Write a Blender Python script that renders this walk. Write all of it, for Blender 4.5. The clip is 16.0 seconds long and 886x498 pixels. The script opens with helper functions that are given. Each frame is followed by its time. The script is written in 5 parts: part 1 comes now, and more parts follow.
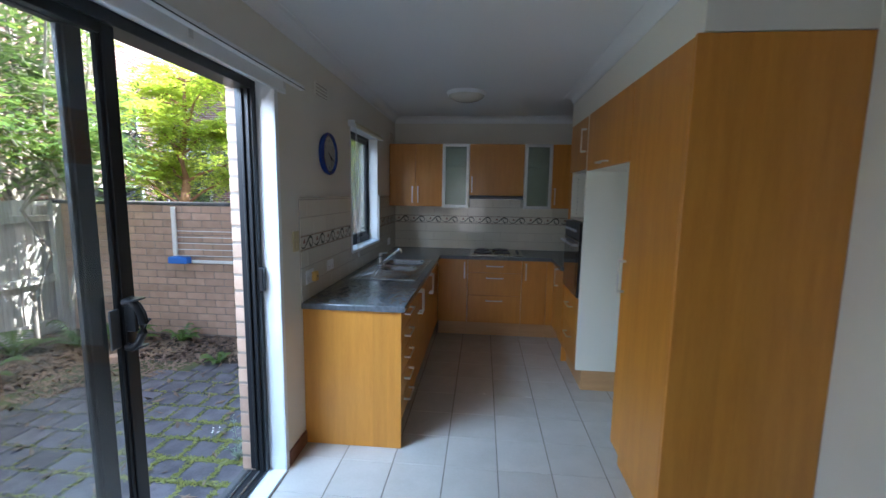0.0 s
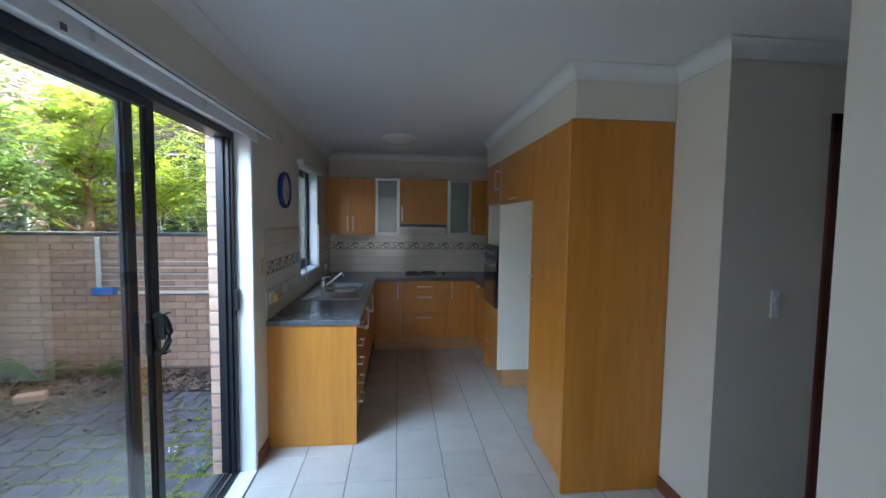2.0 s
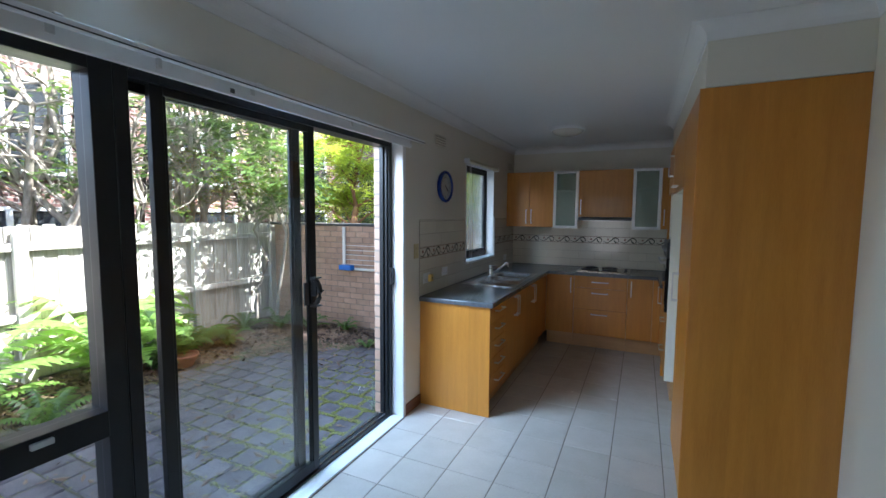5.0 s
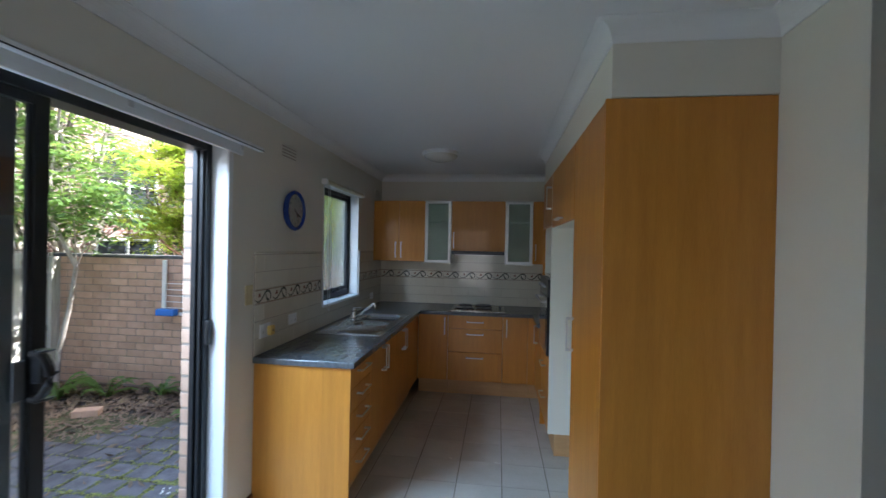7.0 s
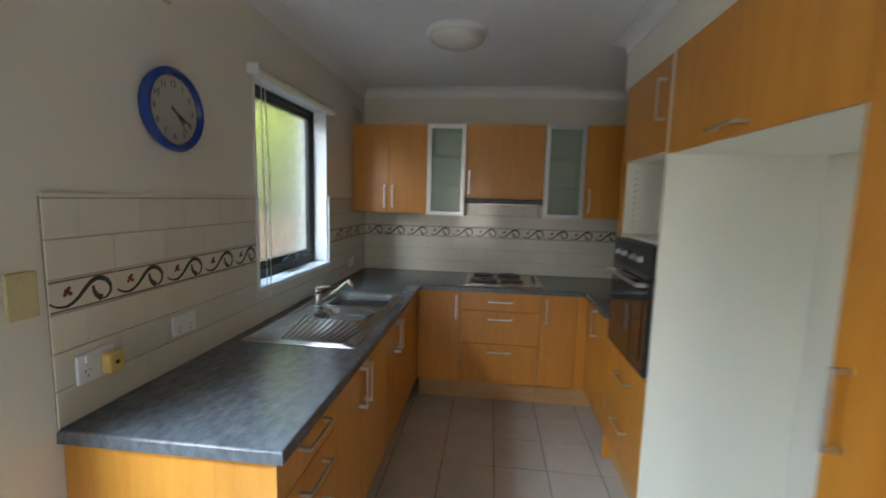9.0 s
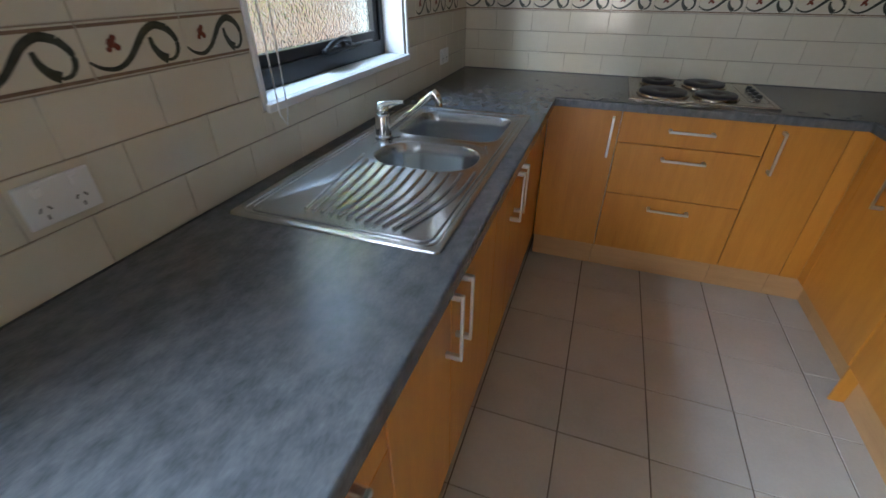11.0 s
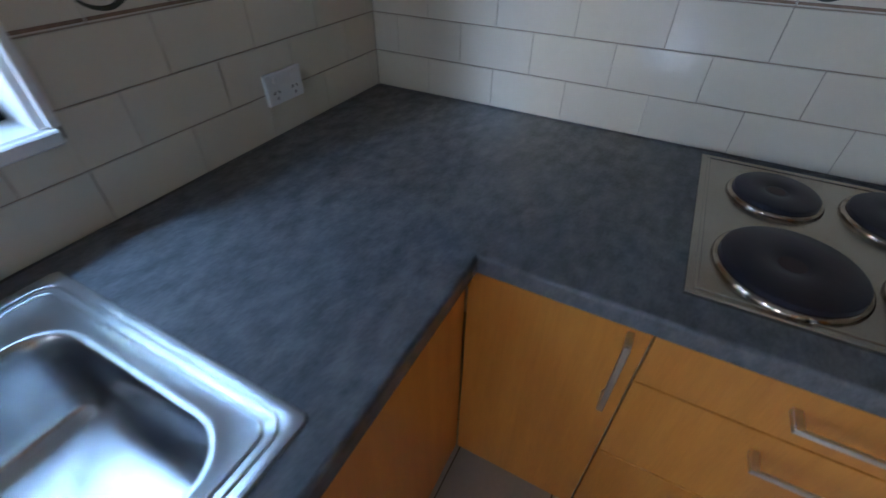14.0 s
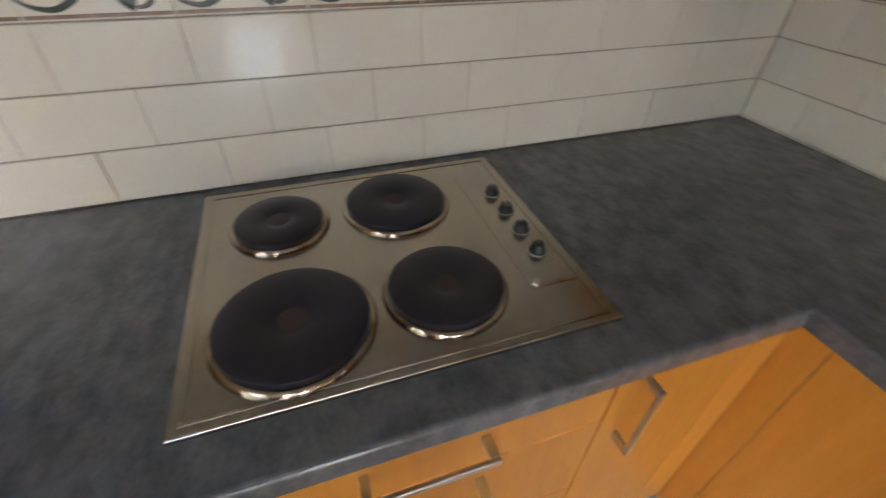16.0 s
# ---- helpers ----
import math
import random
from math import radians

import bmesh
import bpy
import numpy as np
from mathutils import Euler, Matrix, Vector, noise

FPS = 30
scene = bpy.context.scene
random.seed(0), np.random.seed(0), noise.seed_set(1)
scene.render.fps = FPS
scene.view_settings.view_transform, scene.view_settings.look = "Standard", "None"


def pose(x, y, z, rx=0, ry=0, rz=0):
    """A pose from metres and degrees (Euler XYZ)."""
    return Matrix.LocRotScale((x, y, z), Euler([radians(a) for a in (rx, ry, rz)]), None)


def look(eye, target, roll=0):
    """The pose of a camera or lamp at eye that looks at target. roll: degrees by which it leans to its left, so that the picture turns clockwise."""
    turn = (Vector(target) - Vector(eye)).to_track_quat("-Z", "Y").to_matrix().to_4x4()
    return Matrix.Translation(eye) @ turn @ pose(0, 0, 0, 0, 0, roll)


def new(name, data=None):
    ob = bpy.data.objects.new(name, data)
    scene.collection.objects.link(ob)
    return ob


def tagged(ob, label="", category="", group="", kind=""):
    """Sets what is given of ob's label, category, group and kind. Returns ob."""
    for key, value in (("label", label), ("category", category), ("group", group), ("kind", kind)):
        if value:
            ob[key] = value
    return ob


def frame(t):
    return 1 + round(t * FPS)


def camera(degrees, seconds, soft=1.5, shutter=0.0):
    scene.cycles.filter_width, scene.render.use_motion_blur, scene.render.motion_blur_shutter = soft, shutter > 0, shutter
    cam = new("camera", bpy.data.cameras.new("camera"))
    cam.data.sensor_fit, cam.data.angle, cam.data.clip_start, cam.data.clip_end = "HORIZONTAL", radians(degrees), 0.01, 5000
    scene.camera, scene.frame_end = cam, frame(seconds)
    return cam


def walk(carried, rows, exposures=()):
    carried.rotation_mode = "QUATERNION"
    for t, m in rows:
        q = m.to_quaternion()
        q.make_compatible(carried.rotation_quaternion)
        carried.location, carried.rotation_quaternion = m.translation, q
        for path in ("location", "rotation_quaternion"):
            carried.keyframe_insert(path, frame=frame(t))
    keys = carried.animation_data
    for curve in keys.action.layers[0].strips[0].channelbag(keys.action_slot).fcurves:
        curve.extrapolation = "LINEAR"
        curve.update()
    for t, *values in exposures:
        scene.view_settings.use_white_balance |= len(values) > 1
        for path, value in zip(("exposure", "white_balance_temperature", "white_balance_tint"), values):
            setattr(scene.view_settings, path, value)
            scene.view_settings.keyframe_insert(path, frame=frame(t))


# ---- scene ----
cam = camera(92.2, 16.0, soft=1.5, shutter=0.4)

PATH = [
    (0, (1.063, -5.142, 1.56), (0.884, -3.167, 1.302), 0.9),
    (0.5, (1.043, -5.34, 1.572), (1.012, -3.356, 1.318), 0.9),
    (1, (0.971, -5.508, 1.583), (1.025, -3.519, 1.383), 1.0),
    (1.5, (0.888, -5.618, 1.574), (1.065, -3.632, 1.413), 1.0),
    (2, (0.889, -5.708, 1.593), (1.099, -3.724, 1.46), 0.7),
    (2.5, (1.085, -5.785, 1.607), (1.262, -3.797, 1.479), 0.3),
    (3, (1.343, -5.802, 1.599), (1.149, -3.816, 1.462), 0.2),
    (3.5, (1.534, -5.753, 1.58), (1.182, -3.79, 1.429), 0.4),
    (4, (1.615, -5.777, 1.573), (0.957, -3.895, 1.413), 0.6),
    (4.2, (1.62, -5.784, 1.57), (0.774, -3.979, 1.408), 0.4),
    (6.3, (1.537, -5.517, 1.596), (0.799, -3.665, 1.436), 0.8),
    (6.5, (1.491, -5.419, 1.605), (0.91, -3.508, 1.506), 0.8),
    (7, (1.437, -5.117, 1.572), (1.18, -3.134, 1.568), 1.2),
    (7.5, (1.397, -4.786, 1.561), (1.176, -2.798, 1.559), 1.4),
    (8, (1.349, -4.381, 1.548), (1.167, -2.389, 1.544), 1.5),
    (8.5, (1.277, -4.035, 1.539), (1.158, -2.04, 1.472), 1.4),
    (9, (1.117, -3.689, 1.533), (0.9, -1.714, 1.3), 1.5),
    (9.5, (0.92, -3.35, 1.49), (0.45, -1.494, 0.913), 1.2),
    (9.7, (0.853, -3.229, 1.475), (0.394, -1.432, 0.728), 2.6),
    (11.8, (0.783, -2.187, 1.324), (0.143, -0.696, 0.155), -0.5),
    (12, (0.752, -2.029, 1.329), (0.113, -0.578, 0.11), 0.6),
    (12.5, (0.753, -1.804, 1.321), (0.05, -0.419, 0.06), 0.8),
    (13, (0.734, -1.528, 1.34), (0.022, -0.161, 0.065), 1.0),
    (13.5, (0.756, -1.333, 1.36), (0.044, 0.026, 0.077), 1.0),
    (14, (0.825, -1.127, 1.366), (0.116, 0.235, 0.084), 0.7),
    (14.5, (0.923, -0.976, 1.357), (0.327, 0.447, 0.085), 0.0),
    (15, (1.0, -0.849, 1.383), (0.749, 0.644, 0.076), -0.3),
    (15.5, (1.052, -0.829, 1.358), (1.19, 0.7, 0.076), 1.0),
    (16, (1.14, -0.849, 1.355), (1.657, 0.612, 0.091), 1.3),
]
EXPOSURES = [(0.0, 2.48, 5600, 14), (2.5, 2.44, 5600, 13), (4.0, 2.44, 5650, 13), (6.5, 2.32, 5600, 13), (7.5, 2.66, 5850, 12), (8.5, 3.13, 6200, 12), (9.7, 3.42, 6800, 13), (11.8, 3.58, 5450, 16), (12.5, 3.4, 4900, 13), (13.5, 3.58, 4950, 15), (14.3, 3.8, 5500, 18), (15.0, 4.38, 5950, 17), (16.0, 4.52, 6650, 20)]
walk(cam, [(t, look(eye, target, roll)) for t, eye, target, roll in PATH], EXPOSURES)

# exposure and light
world = bpy.data.worlds.new("sky")
scene.world = world
world.use_nodes = True
wn = world.node_tree
sky = wn.nodes.new("ShaderNodeTexSky")
sky.sky_type = "NISHITA"
sky.sun_disc = False
SUN_EL, SUN_AZ = radians(50), radians(70)
sky.sun_elevation, sky.sun_rotation = SUN_EL, SUN_AZ
sky.air_density, sky.dust_density = 1.0, 3.0
wn.links.new(sky.outputs[0], wn.nodes["Background"].inputs[0])
wn.nodes["Background"].inputs[1].default_value = 0.15
sun = new("sun", bpy.data.lights.new("sun", "SUN"))
sun.data.energy, sun.data.angle, sun.data.color = 5.0, radians(0.5), (1.0, 0.95, 0.86)
sun_dir = Vector((math.sin(SUN_AZ) * math.cos(SUN_EL), math.cos(SUN_AZ) * math.cos(SUN_EL), math.sin(SUN_EL)))
sun.matrix_world = look((0, 0, 12), Vector((0, 0, 12)) - sun_dir)


def window_light(name, x, y, z, w, h, power, rx, rz, color=(0.86, 0.94, 1.0)):
    """An added area lamp whose light enters by an opening."""
    lamp = bpy.data.lights.new(name, "AREA")
    lamp.shape, lamp.size, lamp.size_y, lamp.energy, lamp.color = "RECTANGLE", w, h, power, color
    ob = new(name, lamp)
    ob.matrix_world = pose(x, y, z, rx, 0, rz)
    return ob


# lamp standing in for daylight from the unseen rear window of the living end
sky_rear = window_light("sky_light_rear", 0.65, -8.62, 1.25, 1.0, 1.75, 0.5, 90, 0, (1.0, 0.95, 0.86))
sky_rear.data.spread = radians(75)
sky_rear.matrix_world = look((0.65, -8.62, 1.25), (0.75, -0.5, 1.1))
# added fill lamp, hidden over the garden, aimed through the door into the kitchen
fill_slant = window_light("fill_light_slant", -1.3, -5.6, 2.8, 2.6, 0.9, 2.3, 0, 0, (1.0, 0.93, 0.80))
fill_slant.data.spread = radians(60)
fill_slant.matrix_world = look((-1.3, -5.6, 2.8), (1.4, -0.5, 0.7))
# hidden lamps standing in for sky light under the sliding door's head and by the kitchen window
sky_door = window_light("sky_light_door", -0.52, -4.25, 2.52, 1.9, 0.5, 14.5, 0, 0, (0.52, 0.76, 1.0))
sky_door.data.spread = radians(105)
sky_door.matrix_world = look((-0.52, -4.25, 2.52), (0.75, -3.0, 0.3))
sky_window = window_light("sky_light_window", -0.45, -1.28, 2.55, 0.85, 0.42, 2.4, 0, 0, (0.52, 0.76, 1.0))
sky_window.data.spread = radians(115)
sky_window.matrix_world = look((-0.45, -1.28, 2.62), (0.35, -1.50, 0.95))

# ---------------------------------------------------------------- materials


def material(name, color, rough=0.5, metal=0.0, color2=None, scale=8.0, stretch=(1, 1, 1), amount=0.5, fine=60.0,
             bump=0.0, bump_scale=None, vary=0.0, spec=0.5, coords="Object", coat=0.0, detail=4.0, rough_var=0.0):
    """A procedural surface: two scales of noise between two colours, optional relief and piece to piece variation."""
    m = bpy.data.materials.new(name)
    m.use_nodes = True
    nt = m.node_tree
    nd, lk = nt.nodes, nt.links
    b = nd["Principled BSDF"]
    b.inputs["Roughness"].default_value, b.inputs["Metallic"].default_value = rough, metal
    b.inputs["Specular IOR Level"].default_value = spec
    b.inputs["Coat Weight"].default_value = coat
    c2 = color2 or tuple(c * 0.82 for c in color)
    tc = nd.new("ShaderNodeTexCoord")
    mp = nd.new("ShaderNodeMapping")
    mp.inputs["Scale"].default_value = stretch
    lk.new(tc.outputs[coords], mp.inputs[0])
    info = nd.new("ShaderNodeObjectInfo")
    off = nd.new("ShaderNodeMath")
    off.operation = "MULTIPLY"
    off.inputs[1].default_value = 37.0
    lk.new(info.outputs["Random"], off.inputs[0])
    if vary:
        lk.new(off.outputs[0], mp.inputs["Location"])
    n1, n2 = nd.new("ShaderNodeTexNoise"), nd.new("ShaderNodeTexNoise")
    n1.inputs["Scale"].default_value, n2.inputs["Scale"].default_value = scale, fine
    n1.inputs["Detail"].default_value, n2.inputs["Detail"].default_value = detail, 3.0
    for n in (n1, n2):
        lk.new(mp.outputs[0], n.inputs["Vector"])
    add = nd.new("ShaderNodeMath")
    add.operation = "MULTIPLY_ADD"
    lk.new(n2.outputs[0], add.inputs[0])
    add.inputs[1].default_value = 0.45
    lk.new(n1.outputs[0], add.inputs[2])
    ramp = nd.new("ShaderNodeMapRange")
    ramp.inputs[1].default_value, ramp.inputs[2].default_value = 0.72 - 0.55 * (1.05 - amount), 0.72 + 0.55 * (1.05 - amount)
    lk.new(add.outputs[0], ramp.inputs[0])
    mix = nd.new("ShaderNodeMix")
    mix.data_type = "RGBA"
    mix.inputs["A"].default_value, mix.inputs["B"].default_value = (*c2, 1), (*color, 1)
    lk.new(ramp.outputs[0], mix.inputs["Factor"])
    out = mix.outputs["Result"]
    if vary:
        hsv = nd.new("ShaderNodeHueSaturation")
        mr = nd.new("ShaderNodeMapRange")
        mr.inputs[3].default_value, mr.inputs[4].default_value = 1 - vary, 1 + vary
        lk.new(info.outputs["Random"], mr.inputs[0])
        lk.new(mr.outputs[0], hsv.inputs["Value"])
        lk.new(out, hsv.inputs["Color"])
        out = hsv.outputs[0]
    lk.new(out, b.inputs["Base Color"])
    if rough_var:
        rr = nd.new("ShaderNodeMapRange")
        rr.inputs[3].default_value, rr.inputs[4].default_value = max(0.02, rough - rough_var), rough + rough_var
        lk.new(n1.outputs[0], rr.inputs[0])
        lk.new(rr.outputs[0], b.inputs["Roughness"])
    if bump:
        bp = nd.new("ShaderNodeBump")
        bp.inputs["Strength"].default_value, bp.inputs["Distance"].default_value = bump, 0.004
        if bump_scale:
            n3 = nd.new("ShaderNodeTexNoise")
            n3.inputs["Scale"].default_value = bump_scale
            lk.new(mp.outputs[0], n3.inputs["Vector"])
            lk.new(n3.outputs[0], bp.inputs["Height"])
        else:
            lk.new(add.outputs[0], bp.inputs["Height"])
        lk.new(bp.outputs[0], b.inputs["Normal"])
    return m


def glass_material(name, rough=0.0, color=(1, 1, 1), bump=0.0, bump_scale=90):
    m = bpy.data.materials.new(name)
    m.use_nodes = True
    nd, lk = m.node_tree.nodes, m.node_tree.links
    b = nd["Principled BSDF"]
    b.inputs["Base Color"].default_value = (*color, 1)
    b.inputs["Roughness"].default_value, b.inputs["Transmission Weight"].default_value = rough, 1.0
    b.inputs["IOR"].default_value = 1.45
    if bump:
        tc, n = nd.new("ShaderNodeTexCoord"), nd.new("ShaderNodeTexVoronoi")
        n.inputs["Scale"].default_value = bump_scale
        lk.new(tc.outputs["Object"], n.inputs["Vector"])
        bp = nd.new("ShaderNodeBump")
        bp.inputs["Strength"].default_value, bp.inputs["Distance"].default_value = bump, 0.004
        lk.new(n.outputs["Distance"], bp.inputs["Height"])
        lk.new(bp.outputs[0], b.inputs["Normal"])
    return m


M_WALL = material("wall_paint", (0.72, 0.69, 0.60), 0.55, color2=(0.69, 0.655, 0.565), scale=1.3, fine=200, bump=0.05, amount=0.4)
M_CEIL = material("ceiling_paint", (0.80, 0.80, 0.79), 0.7, color2=(0.77, 0.77, 0.76), scale=1.0, fine=150, bump=0.04, amount=0.4)
M_TRIM = material("white_gloss_paint", (0.82, 0.83, 0.83), 0.3, color2=(0.76, 0.77, 0.77), scale=4, amount=0.4, bump=0.03)
M_WOOD = material("beech_foil", (0.61, 0.263, 0.036), 0.36, color2=(0.50, 0.194, 0.023), scale=5, fine=40, stretch=(6, 6, 0.55),
                  amount=0.5, vary=0.05, bump=0.015, coat=0.08)
_nt = M_WOOD.node_tree
_co, _sx, _ad, _fl, _wn, _mr, _hs = (_nt.nodes.new(t) for t in ("ShaderNodeTexCoord", "ShaderNodeSeparateXYZ", "ShaderNodeMath", "ShaderNodeMath", "ShaderNodeTexWhiteNoise", "ShaderNodeMapRange", "ShaderNodeHueSaturation"))
_nt.links.new(_co.outputs["Object"], _sx.inputs[0])
_nt.links.new(_sx.outputs["X"], _ad.inputs[0]), _nt.links.new(_sx.outputs["Y"], _ad.inputs[1])
_fl.operation = "SNAP"
_fl.inputs[1].default_value = 0.071
_nt.links.new(_ad.outputs[0], _fl.inputs[0])
_wn.noise_dimensions = "1D"
_nt.links.new(_fl.outputs[0], _wn.inputs["W"])
_mr.inputs[3].default_value, _mr.inputs[4].default_value = 0.96, 1.04
_nt.links.new(_wn.outputs["Value"], _mr.inputs[0]), _nt.links.new(_mr.outputs[0], _hs.inputs["Value"])
_pb = _nt.nodes["Principled BSDF"]
_nt.links.new(_pb.inputs["Base Color"].links[0].from_socket, _hs.inputs["Color"])
_nt.links.new(_hs.outputs[0], _pb.inputs["Base Color"])
M_CARC = material("white_melamine", (0.85, 0.82, 0.70), 0.4, color2=(0.82, 0.79, 0.67), scale=3, amount=0.4)
M_TOP = material("slate_laminate", (0.145, 0.153, 0.161), 0.23, color2=(0.070, 0.075, 0.080), scale=24, fine=120, stretch=(1.7, 1, 1),
                 amount=0.62, detail=9, rough_var=0.02)
# paler and less saturated than the beech fronts
M_KICK = material("pale_kickboard", (0.56, 0.33, 0.15), 0.45, color2=(0.46, 0.26, 0.11), scale=5, fine=40, stretch=(0.6, 0.6, 6), amount=0.5, vary=0.04)
M_STEEL = material("brushed_steel", (0.50, 0.51, 0.52), 0.25, 1.0, color2=(0.43, 0.44, 0.45), scale=6, fine=60, stretch=(1, 8, 8), amount=0.4,
                   rough_var=0.05)
M_CHROME = material("chrome", (0.78, 0.79, 0.80), 0.10, 1.0, color2=(0.70, 0.71, 0.72), scale=20, amount=0.3)
M_HANDLE = material("satin_nickel", (0.70, 0.69, 0.67), 0.32, 1.0, color2=(0.62, 0.61, 0.60), scale=30, amount=0.3)
M_ALU = material("dark_bronze_aluminium", (0.020, 0.022, 0.024), 0.38, 0.3, color2=(0.014, 0.015, 0.017), scale=10, amount=0.4)
M_FALU = material("silver_aluminium", (0.62, 0.63, 0.62), 0.38, 0.8, color2=(0.56, 0.57, 0.56), scale=10, amount=0.3)
M_BLACK = material("black_plastic", (0.012, 0.012, 0.013), 0.35, color2=(0.018, 0.018, 0.019), scale=20, amount=0.4)
M_OVENGLASS = material("black_oven_glass", (0.006, 0.006, 0.007), 0.05, color2=(0.009, 0.009, 0.010), scale=6, amount=0.4, coat=0.5)
M_PLATE = material("cast_iron_plate", (0.022, 0.022, 0.034), 0.38, 0.3, color2=(0.036, 0.030, 0.036), scale=14, fine=90, amount=0.6, bump=0.1)
M_TILE = material("cream_glazed_tile", (0.73, 0.69, 0.58), 0.14, color2=(0.69, 0.645, 0.53), scale=9, amount=0.4, vary=0.025, bump=0.03, bump_scale=14, coat=0.2)
M_GROUT = material("grey_grout", (0.40, 0.34, 0.27), 0.9, color2=(0.30, 0.25, 0.195), scale=12, fine=120, amount=0.6, bump=0.2)
M_FTILE = material("floor_tile_glaze", (0.545, 0.50, 0.435), 0.24, color2=(0.475, 0.43, 0.37), scale=6, fine=90, amount=0.55, vary=0.04, bump=0.05, bump_scale=30, rough_var=0.06)
M_BRICK = material("pinkish_brick", (0.50, 0.325, 0.225), 0.85, color2=(0.40, 0.245, 0.16), scale=9, fine=140, amount=0.6, vary=0.14, bump=0.35)
M_MORTAR = material("brick_mortar", (0.30, 0.235, 0.18), 0.95, color2=(0.22, 0.17, 0.13), scale=20, fine=160, amount=0.6, bump=0.4)
M_CONC = material("dark_coping", (0.12, 0.115, 0.11), 0.9, color2=(0.06, 0.06, 0.055), scale=8, fine=90, amount=0.7, bump=0.3)
M_PALING = material("weathered_paling", (0.55, 0.52, 0.455), 0.85, color2=(0.32, 0.30, 0.255), scale=5, fine=60, stretch=(7, 7, 0.6), amount=0.65, vary=0.16, bump=0.4)
M_PAVER = material("mossy_paver", (0.125, 0.112, 0.118), 0.8, color2=(0.070, 0.062, 0.066), scale=9, fine=90, amount=0.8, vary=0.2, bump=0.4)
M_SOIL = material("dark_soil", (0.075, 0.055, 0.04), 0.95, color2=(0.035, 0.026, 0.02), scale=7, fine=70, amount=0.7, bump=0.7)
M_REDWOOD = material("red_stained_timber", (0.13, 0.035, 0.018), 0.3, color2=(0.075, 0.02, 0.011), scale=5, fine=50, stretch=(8, 8, 0.6), amount=0.6, coat=0.3)
M_SKIRT = material("stained_skirting", (0.20, 0.075, 0.035), 0.35, color2=(0.13, 0.045, 0.02), scale=5, fine=50, stretch=(6, 0.6, 6), amount=0.6, coat=0.2)
M_HOBSTEEL = material("hob_steel", (0.50, 0.47, 0.42), 0.24, 1.0, color2=(0.40, 0.35, 0.28), scale=7, fine=120, amount=0.55, bump=0.03, rough_var=0.07)
M_SPOT = material("faded_red_mark", (0.05, 0.026, 0.024), 0.6, color2=(0.035, 0.022, 0.022), scale=30, amount=0.6)
M_CREAM = material("cream_blind_cloth", (0.70, 0.64, 0.48), 0.8, color2=(0.62, 0.56, 0.41), scale=20, fine=300, amount=0.5, bump=0.1)
M_BLUE = material("blue_plastic", (0.012, 0.045, 0.27), 0.25, color2=(0.010, 0.036, 0.22), scale=12, amount=0.4, coat=0.3)
M_DIAL = material("dial_card", (0.82, 0.80, 0.74), 0.6, color2=(0.78, 0.76, 0.69), scale=12, amount=0.4)
M_YELLOW = material("yellowed_plastic", (0.62, 0.52, 0.28), 0.4, color2=(0.55, 0.46, 0.24), scale=15, amount=0.4)
M_YPLUG = material("yellow_plastic", (0.72, 0.50, 0.14), 0.4, color2=(0.66, 0.44, 0.11), scale=15, amount=0.4)
M_OPAL = material("opal_glass", (0.74, 0.71, 0.64), 0.22, color2=(0.70, 0.67, 0.60), scale=6, amount=0.3, coat=0.3)
M_WHITE = material("white_plastic", (0.74, 0.72, 0.66), 0.45, color2=(0.66, 0.63, 0.56), scale=15, amount=0.5)
M_MOSS = material("mossy_sand", (0.10, 0.11, 0.03), 0.95, color2=(0.05, 0.042, 0.03), scale=3, fine=60, amount=0.75, bump=0.5)
M_LITTER = material("dry_leaf", (0.23, 0.155, 0.10), 0.8, color2=(0.105, 0.065, 0.042), scale=3, fine=20, amount=0.8)
M_TERRA = material("terracotta", (0.36, 0.14, 0.08), 0.8, color2=(0.26, 0.095, 0.055), scale=8, amount=0.6, bump=0.2)
M_PEG = material("blue_peg_plastic", (0.02, 0.16, 0.52), 0.4, color2=(0.02, 0.12, 0.42), scale=8, amount=0.4)
M_REDBRICK = material("far_red_brick", (0.11, 0.06, 0.055), 0.9, color2=(0.055, 0.03, 0.03), scale=4, fine=14, stretch=(1, 1, 3), amount=0.7, bump=0.4)
_nt = M_REDBRICK.node_tree
_bk, _co, _sx, _cx = (_nt.nodes.new(t) for t in ("ShaderNodeTexBrick", "ShaderNodeTexCoord", "ShaderNodeSeparateXYZ", "ShaderNodeCombineXYZ"))
_nt.links.new(_co.outputs["Object"], _sx.inputs[0])
_nt.links.new(_sx.outputs["X"], _cx.inputs["X"]), _nt.links.new(_sx.outputs["Z"], _cx.inputs["Y"])
_nt.links.new(_cx.outputs[0], _bk.inputs["Vector"])
for _k, _v in (("Color1", (0.27, 0.15, 0.125, 1)), ("Color2", (0.16, 0.085, 0.075, 1)), ("Mortar", (0.46, 0.42, 0.38, 1)), ("Scale", 1.0), ("Mortar Size", 0.008), ("Brick Width", 0.24), ("Row Height", 0.086)):
    _bk.inputs[_k].default_value = _v
_nt.links.new(_bk.outputs["Color"], _nt.nodes["Principled BSDF"].inputs["Base Color"])
M_PANE = material("dark_pane", (0.03, 0.035, 0.04), 0.06, color2=(0.04, 0.045, 0.05), scale=2, amount=0.4)
M_MGREEN = material("dark_green_glaze", (0.085, 0.092, 0.075), 0.2, color2=(0.040, 0.048, 0.040), scale=30, amount=0.6)
M_MRED = material("red_brown_glaze", (0.24, 0.07, 0.04), 0.2, color2=(0.17, 0.045, 0.03), scale=30, amount=0.6)
